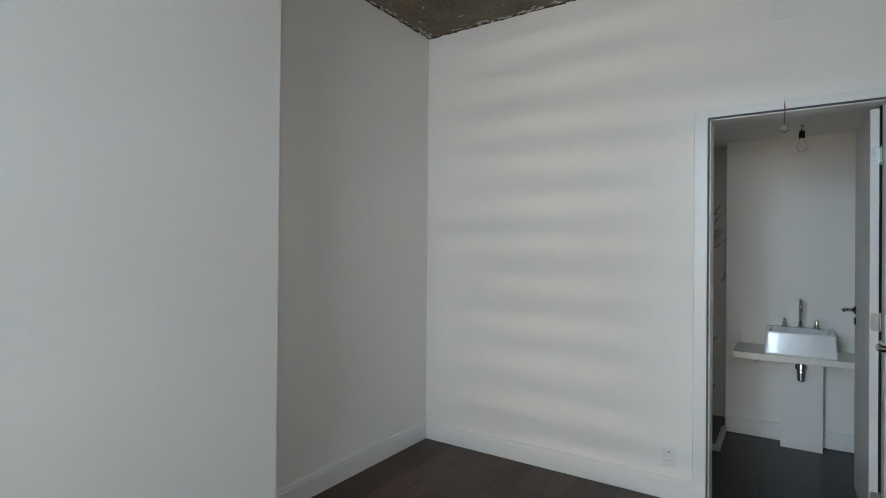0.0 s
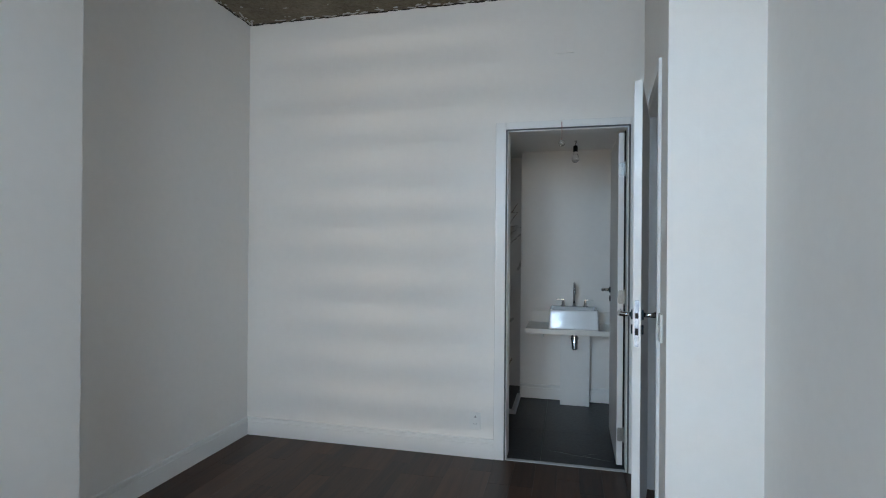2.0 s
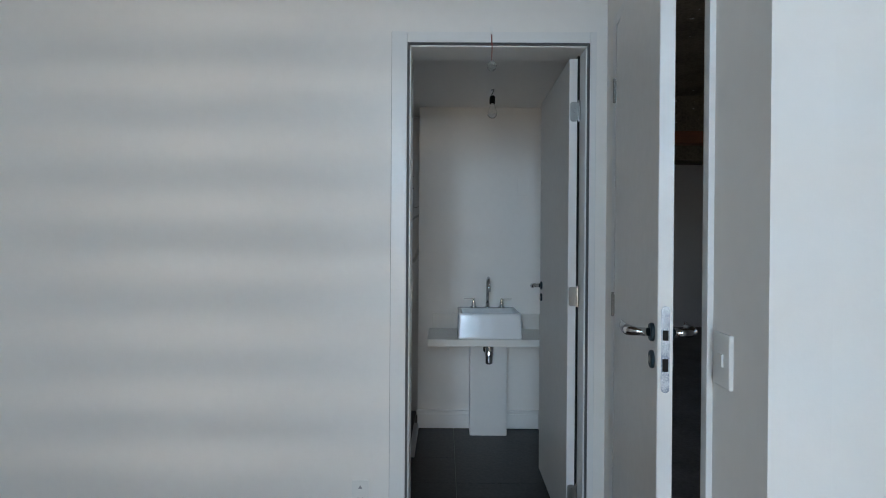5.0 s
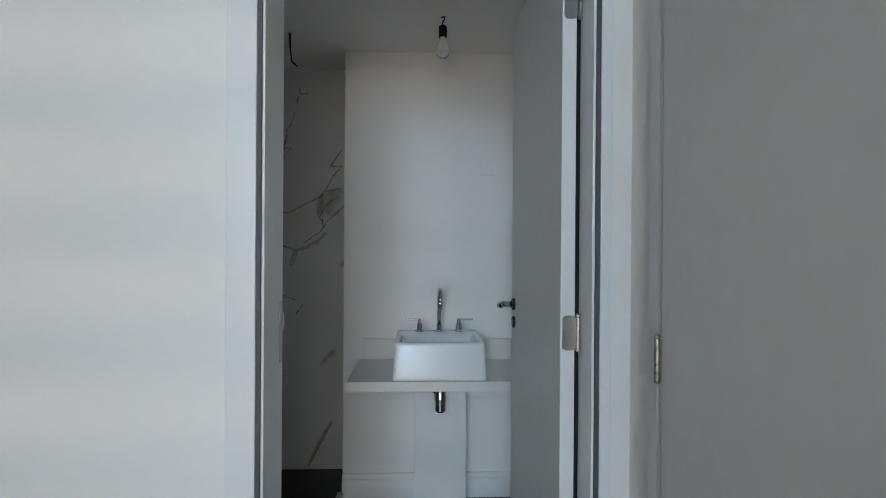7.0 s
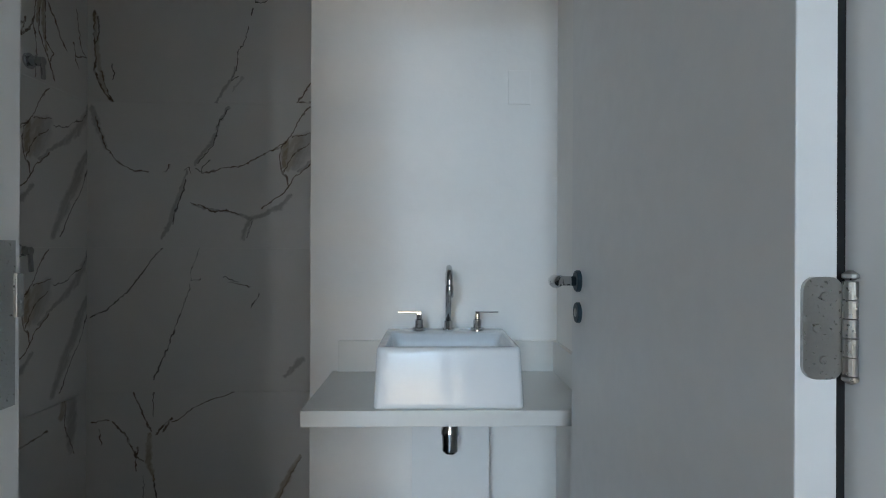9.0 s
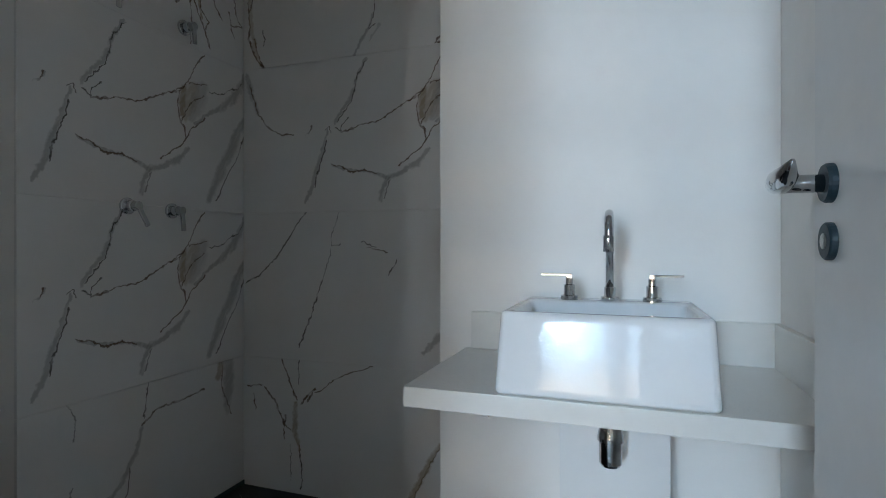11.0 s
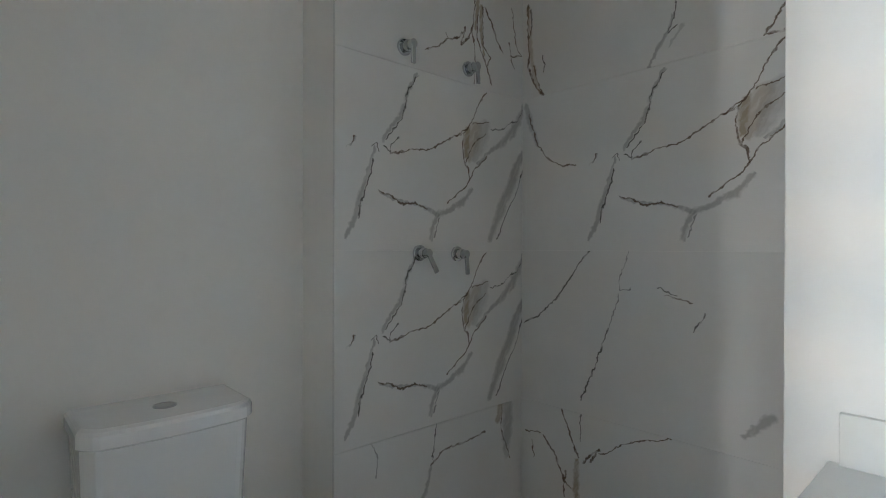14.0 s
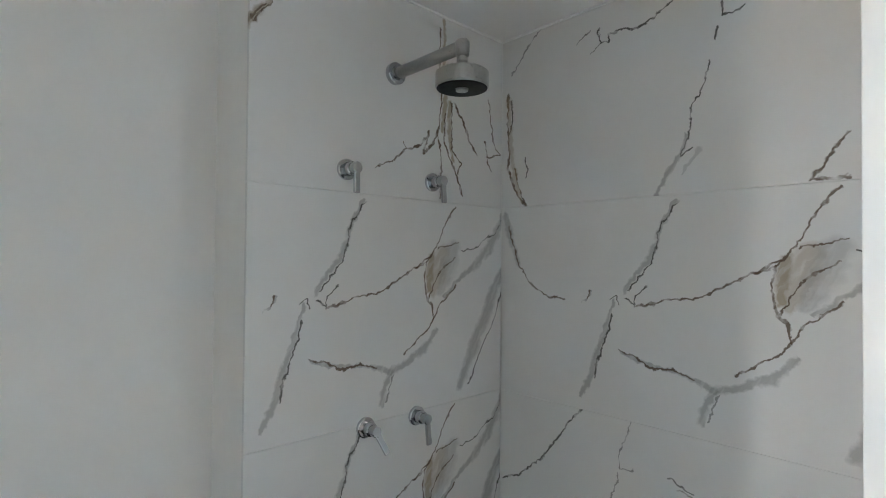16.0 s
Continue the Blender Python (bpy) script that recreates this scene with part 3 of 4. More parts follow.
bm = bmesh.new()
for a, b in (((0, D0 + 0.02, -0.1), (0.11, 0.0, 3.1)), ((0, -1.219, -0.1), (0.11, D1 - 0.02, 3.1)), ((0, D1 - 0.02, OPEN_H + 0.02), (0.11, D0 + 0.02, 3.1))):
    put_block(bm, a, b, 0, E_POSE)
structure(to_object(bm, "wall_east", PAINT), "white painted wall with the bedroom doorway", "wall")
structure(blocks("wall_east_pier", [((0.867, -1.216, -0.1), (1.35, -1.09, 3.1))], PAINT), "white painted wall return lit by the window", "wall")
structure(block("wall_east_rear", (1.093, WIN_Y, -0.1), (1.35, -1.216, 3.1), PAINT), "white painted wall beside the window", "wall")
(xa, xb), (xc, xd) = WINDOWS
structure(blocks("wall_south", [((-2.1, WIN_Y - 0.15, -0.1), (xa, WIN_Y, 3.1)), ((xb, WIN_Y - 0.15, -0.1), (xc, WIN_Y, 3.1)), ((xd, WIN_Y - 0.15, -0.1), (1.35, WIN_Y, 3.1)),
                                 ((xa, WIN_Y - 0.15, -0.1), (xb, WIN_Y, WIN_Z[0])), ((xc, WIN_Y - 0.15, -0.1), (xd, WIN_Y, WIN_Z[0])),
                                 ((xa, WIN_Y - 0.15, WIN_Z[1]), (xb, WIN_Y, 3.1)), ((xc, WIN_Y - 0.15, WIN_Z[1]), (xd, WIN_Y, 3.1))], PAINT),
          "white painted window wall", "wall")
for i, (w0, w1) in enumerate(WINDOWS):
    bm = bmesh.new()
    for a, b in (((w0, -0.05, WIN_Z[0]), (w0 + 0.045, 0, WIN_Z[1])), ((w1 - 0.045, -0.05, WIN_Z[0]), (w1, 0, WIN_Z[1])),
                 ((w0, -0.05, WIN_Z[0]), (w1, 0, WIN_Z[0] + 0.045)), ((w0, -0.05, WIN_Z[1] - 0.045), (w1, 0, WIN_Z[1]))):
        put_block(bm, a, b, 0.003, Matrix.Translation((0, WIN_Y - 0.03, 0)))
    z = WIN_Z[0] + 0.20
    while z < WIN_Z[1] - 0.1:
        put_block(bm, (w0, -0.012, z), (w1, 0.012, z + 0.095), 0.003, Matrix.Translation((0, WIN_Y - 0.10, 0)))
        z += 0.235
    structure(to_object(bm, "window_%d" % (i + 1), DARKSTEEL), "dark aluminium window frame with horizontal bars", "window")

structure(block("ceiling", (-2.1, WIN_Y - 0.15, CEIL_Z), (1.35, 0, CEIL_Z + 0.12), CONCRETE), "raw brown-grey concrete ceiling", "ceiling")
# ragged plaster line where the walls meet the raw concrete
bm = bmesh.new()
rnd = random.Random(4)
for k in range(150):
    along, wall = rnd.random(), rnd.random() < 0.62
    ln, w = rnd.uniform(0.01, 0.06), rnd.uniform(0.004, 0.014)
    off = abs(rnd.gauss(0, 0.022)) + w
    if wall:
        c = (LEFT_X + along * 2.6, -off, CEIL_Z - 0.001)
        m = Matrix.Translation(c) @ pose(0, 0, 0, 0, 0, rnd.uniform(-25, 25)) @ Matrix.Diagonal((ln, w, 0.006, 1))
    else:
        c = (LEFT_X + off, -along * 1.6, CEIL_Z - 0.001)
        m = Matrix.Translation(c) @ pose(0, 0, 0, 0, 0, 90 + rnd.uniform(-25, 25)) @ Matrix.Diagonal((ln, w, 0.006, 1))
    part = bmesh.new()
    bmesh.ops.create_icosphere(part, subdivisions=1, radius=0.7, matrix=m)
    join(bm, part)
tagged(to_object(bm, "plaster_fleck", mat("plaster_smear", (0.55, 0.54, 0.52), 0.8, var=0.1)), "torn white plaster flecks along the ceiling edge", "plaster", kind="stuff")
bm = bmesh.new()
for k in range(190):
    along, wall = rnd.random(), rnd.random() < 0.62
    ln, w = rnd.uniform(0.02, 0.07), rnd.uniform(0.003, 0.008)
    sp = bmesh.new()
    c = (LEFT_X + along * 2.6, -rnd.uniform(0.001, 0.016), CEIL_Z - 0.002) if wall else (LEFT_X + rnd.uniform(0.001, 0.016), -along * 1.6, CEIL_Z - 0.002)
    bmesh.ops.create_icosphere(sp, subdivisions=1, radius=0.7, matrix=Matrix.Translation(c) @ pose(0, 0, 0, 0, 0, (0 if wall else 90) + rnd.uniform(-12, 12)) @ Matrix.Diagonal((ln, w, 0.007, 1)))
    join(bm, sp)
tagged(to_object(bm, "joint_crack", mat("dark_joint", (0.04, 0.035, 0.03), 0.9, var=0.2)), "dark ragged joint where ceiling meets wall", "joint", kind="stuff")

floor = structure(block("floor", (-2.1, WIN_Y - 0.15, -0.12), (0.95, 0.0, -0.004), mat("plank_joint", (0.008, 0.005, 0.003), 0.8)), "dark brown hardwood plank floor", "floor")
structure(block("floor_rear", (0.95, WIN_Y - 0.15, -0.12), (1.35, -1.1, -0.002), WOOD), "dark brown hardwood floor strip", "floor")

# bathroom shell
structure(block("wall_bath_east", (BATH_R, 0.14, -0.1), (0.95, 1.9, 2.5), PAINT), "white painted bathroom wall", "wall")
structure(block("wall_sink", (-0.02, SINK_Y, -0.1), (BATH_R, 1.9, 2.5), PAINT, 0.002), "white painted wall behind the sink", "wall")
structure(block("wall_toilet", (-1.5, 0.14, -0.1), (BATH_L, 0.925, 2.5), PAINT), "white painted wall behind the toilet", "wall")
structure(block("wall_shower_side", (-1.5, 0.925, -0.1), (SHW_L - 0.012, 1.9, 2.5), PAINT, 0.004), "white wall carrying the marble shower tiles", "wall")
structure(block("wall_shower_end", (SHW_L - 0.012, SHW_Y + 0.012, -0.1), (-0.02, 1.9, 2.5), PAINT), "white wall behind the shower tiles", "wall")
structure(block("ceiling_bath", (-1.5, 0.14, BATH_Z), (0.95, 1.9, BATH_Z + 0.05), CEIL), "smooth white bathroom ceiling", "ceiling")
bath_floor = structure(block("floor_bath", (-1.5, 0.0, -0.12), (0.95, 1.9, -0.012), GROUT), "dark slate-look bathroom floor tiles", "floor")
structure(block("floor_shower", (SHW_L, 0.985, -0.012), (-0.045, SHW_Y, 0.022), SHOWERFLOOR), "black stone shower floor", "floor")
structure(blocks("kerb_shower", [((-0.045, 0.955, -0.012), (-0.012, SINK_Y, 0.031)), ((SHW_L - 0.05, 0.955, -0.012), (-0.045, 0.985, 0.031))], KERB, 0.003), "low white stone kerb round the shower", "kerb")
structure(block("threshold", (0, -0.004, -0.012), (OPEN_W, 0.03, 0.004), KERB, 0.002), "narrow white stone threshold in the doorway", "threshold")

# hall beyond the bedroom door
HX, HY = 6.0, 6.2
structure(block("floor_hall", (0.95, -1.09, -0.12), (HX, HY, -0.006), RAWFLOOR), "bare grey screed floor of the hall", "floor")
structure(blocks("wall_hall", [((0.95, HY, -0.1), (HX, HY + 0.1, 3.1)), ((HX, -1.09, -0.1), (HX + 0.1, -0.9, 3.1)), ((HX, 3.0, -0.1), (HX + 0.1, HY, 3.1)), ((HX, -0.9, 2.8), (HX + 0.1, 3.0, 3.1)),
                               ((1.35, -1.19, -0.1), (HX, -1.09, 3.1)), ((0.85, 1.9, -0.1), (0.95, HY, 3.1))], PAINT), "plain pale walls of the hall", "wall")
structure(block("ceiling_hall", (0.95, -1.09, CEIL_Z), (HX + 0.1, HY + 0.1, CEIL_Z + 0.12), CONCRETE), "raw concrete ceiling of the hall", "ceiling")
structure(block("beam_hall", (0.95, 3.6, 2.25), (HX, 3.9, CEIL_Z), CONCRETE), "raw concrete beam across the hall", "beam")
structure(block("ground", (-3000, -3000, -18.2), (3000, 3000, -18), EARTH), "hazy open ground far below the window", "ground")


# ---- trims ----
def baseboard(name, a, b, out, material=TRIM, h=0.125):
    """A skirting board from a to b along the floor, its face turned to out."""
    a, b, o = Vector((*a, 0)), Vector((*b, 0)), Vector((*out, 0))
    prof = [(0, 0), (0.016, 0), (0.016, h - 0.028), (0.0115, h - 0.027), (0.0115, h - 0.022), (0.015, h - 0.02), (0.015, h - 0.004), (0.012, h), (0, h)]
    bm = bmesh.new()
    put_loft(bm, [[tuple(p + o * d + Vector((0, 0, z))) for d, z in prof] for p in (a, b)])
    return structure(to_object(bm, name, material), "tall white lacquered baseboard", "baseboard")


baseboard("baseboard_north", (LEFT_X, 0), (-0.06, 0), (0, -1))
baseboard("baseboard_west", (LEFT_X, -1.66), (LEFT_X, 0), (1, 0))
baseboard("baseboard_step", (-1.485, WIN_Y), (-1.485, -1.66), (1, 0))
baseboard("baseboard_pier", (0.757, -1.216), (1.093, -1.216), (0, -1))
baseboard("baseboard_rear", (1.093, WIN_Y), (1.093, -1.216), (-1, 0))
baseboard("baseboard_corner", (OPEN_W + CASE_R, 0), (0.838, 0), (0, -1))
n = Vector((E_DIR.y, -E_DIR.x, 0))
ea, eb = E_A + E_DIR * 1.02, E_A + E_DIR * 1.218
baseboard("baseboard_east", (ea.x, ea.y), (eb.x, eb.y), (n.x, n.y))
baseboard("baseboard_sink_a", (-0.02, SINK_Y), (BATH_R, SINK_Y), (0, -1))
baseboard("baseboard_bath_east", (BATH_R, 0.14), (BATH_R, SINK_Y), (-1, 0))


def door_lining(name, width, height, depth, m, label, inset=0.0):
    """Jamb linings, stops and casings round an opening: local x across, y through, front at y = 0."""
    bm = bmesh.new()
    for s in (0, 1):
        def at(x0, x1, y0, y1, z0, z1, bev=0.002):
            if s:
                x0, x1 = width - x1, width - x0
            elif x0 > -0.05:
                x0, x1 = x0 + inset, x1 + inset
            else:
                x1 += inset
            put_block(bm, (x0, y0, z0), (x1, y1, z1), bev, m)
        at(-0.02, 0.0, -0.004, depth, 0, height)
        at(-0.013, -0.006, -0.011, -0.004, 0, height + 0.008, 0.001)
        at(-0.06 if not s else -CASE_R, -0.016, -0.014, 0.0, 0, height + 0.06, 0.002)
        at(-0.06, -0.018, depth - 0.010, depth - 0.001, 0, height + 0.06, 0.002)
    for x0, x1, y0, y1, z0, z1 in ((inset + 0.0005, width - 0.0005, -0.0045, depth, height, height + 0.02), (-0.006 + inset, width + 0.006, -0.0105, -0.004, height + 0.006, height + 0.013),
                                   (-0.0155 + inset, width + 0.0155, -0.0135, -0.0005, height + 0.016, height + 0.0595), (-0.016, width + 0.016, depth - 0.010, depth - 0.001, height + 0.021, height + 0.06)):
        put_block(bm, (x0, y0, z0), (x1, y1, z1), 0.0015, m)
    return structure(to_object(bm, name, TRIM), label, "door frame")


door_lining("door_frame_1", OPEN_W, OPEN_H, 0.15, Matrix(), "white lacquered casing and lining of the bathroom doorway", 0.02)
door_lining("door_frame_2", D0 - D1, OPEN_H, 0.115, E_POSE @ pose(0, D1 + (D0 - D1), 0, 0, 0, -90), "white lacquered casing of the bedroom doorway")


# dark strip between casing and lining: the recess's shade put into colour
RECESS_SHADE = mat("recess_shade", (0.10, 0.10, 0.105), 0.7)
structure(blocks("casing_recess_shade", [((0.0045, -0.0118, 0), (0.0143, -0.006, OPEN_H + 0.0155)), ((OPEN_W + 0.0055, -0.0118, 0), (OPEN_W + 0.0153, -0.006, OPEN_H + 0.0155)),
                                   ((0.0143, -0.0118, OPEN_H + 0.0058), (OPEN_W + 0.0055, -0.006, OPEN_H + 0.0155))], RECESS_SHADE), "dark grey strip painted as the shaded recess inside the door casing", "seal")

# thin grey strips that draw the shadow line round the bathroom casing
EDGE_SHADE = mat("edge_shade", (0.26, 0.25, 0.25), 0.7)
structure(blocks("casing_edge_shade", [((-0.0622, -0.002, 0), (-0.06, 0, OPEN_H + 0.0622)), ((OPEN_W + CASE_R, -0.002, 0), (OPEN_W + CASE_R + 0.0022, 0, OPEN_H + 0.0622)),
                                    ((-0.06, -0.002, OPEN_H + 0.06), (OPEN_W + CASE_R, 0, OPEN_H + 0.0622))], EDGE_SHADE), "thin grey line painted as the shadow gap round the door casing", "trim")

# ---- doors ----
def put_lever(bm, m, flip=1):
    """A tapering curved lever: out along local -y, then bent along local x."""
    pts = [(0, 0, 0), (0, -0.03, 0), (0, -0.046, 0.001), (-flip * 0.012, -0.055, 0.001), (-flip * 0.036, -0.058, 0.001), (-flip * 0.066, -0.060, 0.003), (-flip * 0.092, -0.061, 0.014)]
    rs = [0.0105, 0.0105, 0.0115, 0.0135, 0.0138, 0.011, 0.0025]
    put_tube(bm, [m @ Vector(p) for p in pts], rs, 14)


def door_leaf(name, width, height, m, hinge_dir, label, handle_z, inset=0.044):
    """A flush leaf: local x from hinge edge, thickness in local y 0 to 0.035; hinge_dir: the face with the hinge knuckles (-1: y 0, 1: y 0.035)."""
    door = thing(name, m.translation, label, "door")
    part_of(door, block("leaf", (0.002, 0, 0.008), (width, 0.035, height), LEAF, 0.0015, m))
    part_of(door, blocks_m("edge_band", [((width, 0.001, 0.008), (width + 0.002, 0.034, height))], TRIM, m), "white edge band")
    hx = width - inset
    for side, y in ((-1, 0.0), (1, 0.035)):
        mm = m @ pose(hx, y, handle_z, 0, 0, 0 if side < 0 else 180)
        bm = bmesh.new()
        put_lever(bm, mm, 1 if side < 0 else -1)
        h = part_of(door, to_object(bm, "handle", CHROME, True), "chrome lever handle")
        bm = bmesh.new()
        put_lathe(bm, [(0.0225, 0.0), (0.0225, 0.006), (0.0205, 0.009)], mm @ pose(0, 0, 0, 90, 0, 0))
        put_lathe(bm, [(0.0215, 0.0), (0.0215, 0.006), (0.0195, 0.008)], mm @ pose(0, 0, -0.066, 90, 0, 0))
        part_of(door, to_object(bm, "rosette", DARKROSE, False), "dark protective film on the rosettes")
        bm = bmesh.new()
        put_lathe(bm, [(0.009, 0.006), (0.009, 0.009), (0.006, 0.010)], mm @ pose(0, 0, -0.066, 90, 0, 0))
        part_of(door, to_object(bm, "lock_cylinder", STEEL))
    bm = bmesh.new()
    up = m @ pose(width, 0, handle_z, 0, -90, 0)
    put_loft(bm, [[tuple(up @ Vector(q)) for q in rounded(-0.135, 0.068, 0.008, 0.027, 0.009, -z)] for z in (0.0015, 0.004)])
    part_of(door, to_object(bm, "lock_plate", SMEARED), "steel lock plate with torn blue film")
    bm = bmesh.new()
    put_block(bm, (width + 0.004, 0.011, handle_z - 0.012), (width + 0.0055, 0.024, handle_z + 0.012), 0.0005, m)
    put_block(bm, (width + 0.004, 0.011, handle_z - 0.085), (width + 0.0055, 0.024, handle_z - 0.055), 0.0005, m)
    part_of(door, to_object(bm, "latch", BLACK))
    for z in (0.20, 1.06, 1.86):
        bm = bmesh.new()
        y = -0.006 if hinge_dir < 0 else 0.041
        for k in range(5):
            put_lathe(bm, [(0.0055, 0), (0.0055, 0.0145)], m @ pose(-0.004, y, z - 0.038 + k * 0.0155), 14)
        put_lathe(bm, [(0.003, 0), (0.006, 0.002), (0.006, 0.005), (0.002, 0.008)], m @ pose(-0.004, y, z + 0.0395), 12)
        put_lathe(bm, [(0.002, 0), (0.006, 0.003), (0.006, 0.006)], m @ pose(-0.004, y, z - 0.045), 12)
        up = m @ pose(0, 0, z, 0, -90, 0)
        put_loft(bm, [[tuple(up @ Vector(q)) for q in rounded(-0.042, 0.042, -0.002, 0.031, 0.011, e)] for e in (-0.0015, 0.0018)])
        for dz in (-0.026, 0.0, 0.026):
            put_lathe(bm, [(0.004, 0), (0.003, 0.0015)], m @ pose(-0.0015, 0.014 if dz else 0.02, z + dz, 0, -90, 0), 10)
        part_of(door, to_object(bm, "hinge", STEEL), "steel butt hinge")
    return door


def blocks_m(name, pairs, material, m):
    bm = bmesh.new()
    for a, b in pairs:
        put_block(bm, a, b, 0.0006, m)
    return to_object(bm, name, material)


# bathroom leaf, swung wide open against the east wall of the bathroom
door_leaf("bathroom_door", 0.715, 2.09, pose(0.735, 0.080, 0, 0, 0, 89.1), -1, "white lacquered flush bathroom door standing wide open", 1.058, 0.060)
# black strip in the rebate beside the hinges, standing in for the gap's shade
structure(block("rebate_gap_shade", (0.7385, 0.088, 0.0), (0.7465, 0.149, OPEN_H - 0.001), BLACKGAP), "black strip painted as the shaded gap in the door rebate", "seal")
# bedroom leaf, left ajar
h0, h1 = Vector((0.803, -0.222, 0)), Vector((0.669, -0.936, 0))
ang = math.degrees(math.atan2(h1.y - h0.y, h1.x - h0.x))
door_leaf("bedroom_door", 0.73, 2.09, pose(h0.x, h0.y, 0, 0, 0, ang), -1, "grey-white lacquered flush bedroom door left ajar", 1.068)
# strike plate on the bathroom jamb
structure(blocks("strike_plate", [((0.019, 0.118, 0.98), (0.0215, 0.143, 1.13)), ((0.0215, 0.141, 1.06), (0.024, 0.1495, 1.10))], STEEL, 0.0005), "steel strike plate on the door lining", "strike plate")

# ---- wall plates ----
def outlet(name, x, z):
    e = thing(name, (x, 0, z), "white wall socket plate with a round inlet", "socket")
    part_of(e, block("plate", (x - 0.036, -0.009, z - 0.057), (x + 0.036, 0, z + 0.057), PLASTIC, 0.003))
    bm = bmesh.new()
    m = pose(x, -0.009, z - 0.018, 90, 0, 0)
    put_lathe(bm, [(0.021, 0), (0.021, 0.002), (0.018, 0.002), (0.018, 0.0005)], m @ Matrix.Diagonal((1, 0.62, 1, 1)))
    part_of(e, to_object(bm, "inlet", PLASTIC))
    bm = bmesh.new()
    for dx in (-0.0095, 0, 0.0095):
        put_lathe(bm, [(0.0026, 0.002), (0.0026, 0.0032)], m @ pose(dx, -0.002 if dx == 0 else 0.001, 0), 10)
    part_of(e, to_object(bm, "pin_hole", GREYMARK))
    bm = bmesh.new()
    part = bmesh.new()
    vs = [part.verts.new((x + a, -0.0096, z + b)) for a, b in ((-0.009, 0.022), (0.009, 0.022), (0, 0.038))]
    part.faces.new(vs)
    join(bm, part)
    part_of(e, to_object(bm, "marking", GREYMARK), "grey arrow mark")


outlet("wall_socket", -0.181, 0.236)
tagged(block("blank_plate", (0.300, -0.008, 2.585), (0.424, 0, 2.72), PAINT, 0.003), "square blank cover plate painted like the wall", "cover plate")
tagged(block("blank_plate", (0.668, SINK_Y - 0.005, 1.632), (0.745, SINK_Y, 1.75), PAINT, 0.0015), "small blank cover plate painted white", "cover plate")

sw = thing("light_switch", E_POSE @ Vector((0, -1.055, 1.035)), "white light switch plate with one rocker", "switch")
bm = bmesh.new()
put_block(bm, (-0.010, -1.092, 0.977), (0, -1.018, 1.092), 0.003, E_POSE)
part_of(sw, to_object(bm, "plate", PLASTIC))
bm = bmesh.new()
put_block(bm, (-0.014, -1.067, 1.022), (-0.009, -1.043, 1.048), 0.001, E_POSE)
part_of(sw, to_object(bm, "rocker", PLASTIC))

# ---- hanging things ----
ball = thing("crystal_pendant", (0.353, -0.014, 2.165), "clear faceted crystal ball hung on a red thread", "ornament")
bm = bmesh.new()
put_tube(bm, [(0.351, -0.022, 2.15), (0.353, -0.030, 2.10), (0.353, -0.032, 2.035)], 0.0012, 6)
put_tube(bm, [(0.354, -0.022, 2.15), (0.355, -0.030, 2.10), (0.353, -0.032, 2.035)], 0.0012, 6)
part_of(ball, to_object(bm, "thread", REDTHREAD))
bm = bmesh.new()
bmesh.ops.create_icosphere(bm, subdivisions=2, radius=0.021, matrix=Matrix.Translation((0.353, -0.032, 2.016)))
part_of(ball, to_object(bm, "crystal", GLASS))
bm = bmesh.new()
put_tube(bm, [(0.352, -0.013, 2.172), (0.352, -0.024, 2.170), (0.352, -0.026, 2.158), (0.352, -0.021, 2.150), (0.352, -0.018, 2.154)], 0.0025, 8)
put_block(bm, (0.345, -0.017, 2.155), (0.359, -0.013, 2.185), 0.002)
part_of(ball, to_object(bm, "hook", PLASTIC))

BX, BYY = 0.453, 1.05
lamp = thing("bare_bulb", (BX, BYY, BATH_Z), "unlit bare bulb in a black socket hanging from its wires", "lamp")
bm = bmesh.new()
put_tube(bm, [(BX + 0.004, BYY, BATH_Z), (BX + 0.006, BYY, BATH_Z - 0.012), (BX - 0.003, BYY, BATH_Z - 0.03), (BX, BYY, BATH_Z - 0.055)], 0.003, 8)
put_tube(bm, [(BX - 0.008, BYY, BATH_Z - 0.005), (BX, BYY, BATH_Z - 0.002), (BX + 0.012, BYY, BATH_Z - 0.001)], 0.003, 8)
part_of(lamp, to_object(bm, "wire", BLACK))
bm = bmesh.new()
put_lathe(bm, [(0.012, 0.0), (0.017, -0.004), (0.018, -0.045), (0.0165, -0.05)], pose(BX, BYY, BATH_Z - 0.04), 20)
part_of(lamp, to_object(bm, "socket", BLACK))
bm = bmesh.new()
put_lathe(bm, [(0.0135, 0.0), (0.0145, -0.012), (0.020, -0.028), (0.0285, -0.048), (0.030, -0.060), (0.0265, -0.076), (0.017, -0.087), (0.004, -0.091)], pose(BX, BYY, BATH_Z - 0.088), 24)
part_of(lamp, to_object(bm, "bulb", BULBGLASS, True), "clear glass bulb")
wx, wy = -0.239, 1.263
bm = bmesh.new()
put_tube(bm, [(wx - 0.008, wy, BATH_Z), (wx - 0.005, wy, BATH_Z - 0.06), (wx + 0.004, wy, BATH_Z - 0.13), (wx + 0.03, wy, BATH_Z - 0.155)], 0.0032, 8)
put_tube(bm, [(wx - 0.004, wy, BATH_Z), (wx - 0.002, wy, BATH_Z - 0.07), (wx + 0.002, wy, BATH_Z - 0.125), (wx + 0.012, wy, BATH_Z - 0.143)], 0.0028, 8)
tagged(to_object(bm, "loose_wire", BLACK), "loose black lamp wires hanging from the shower ceiling", "wire")

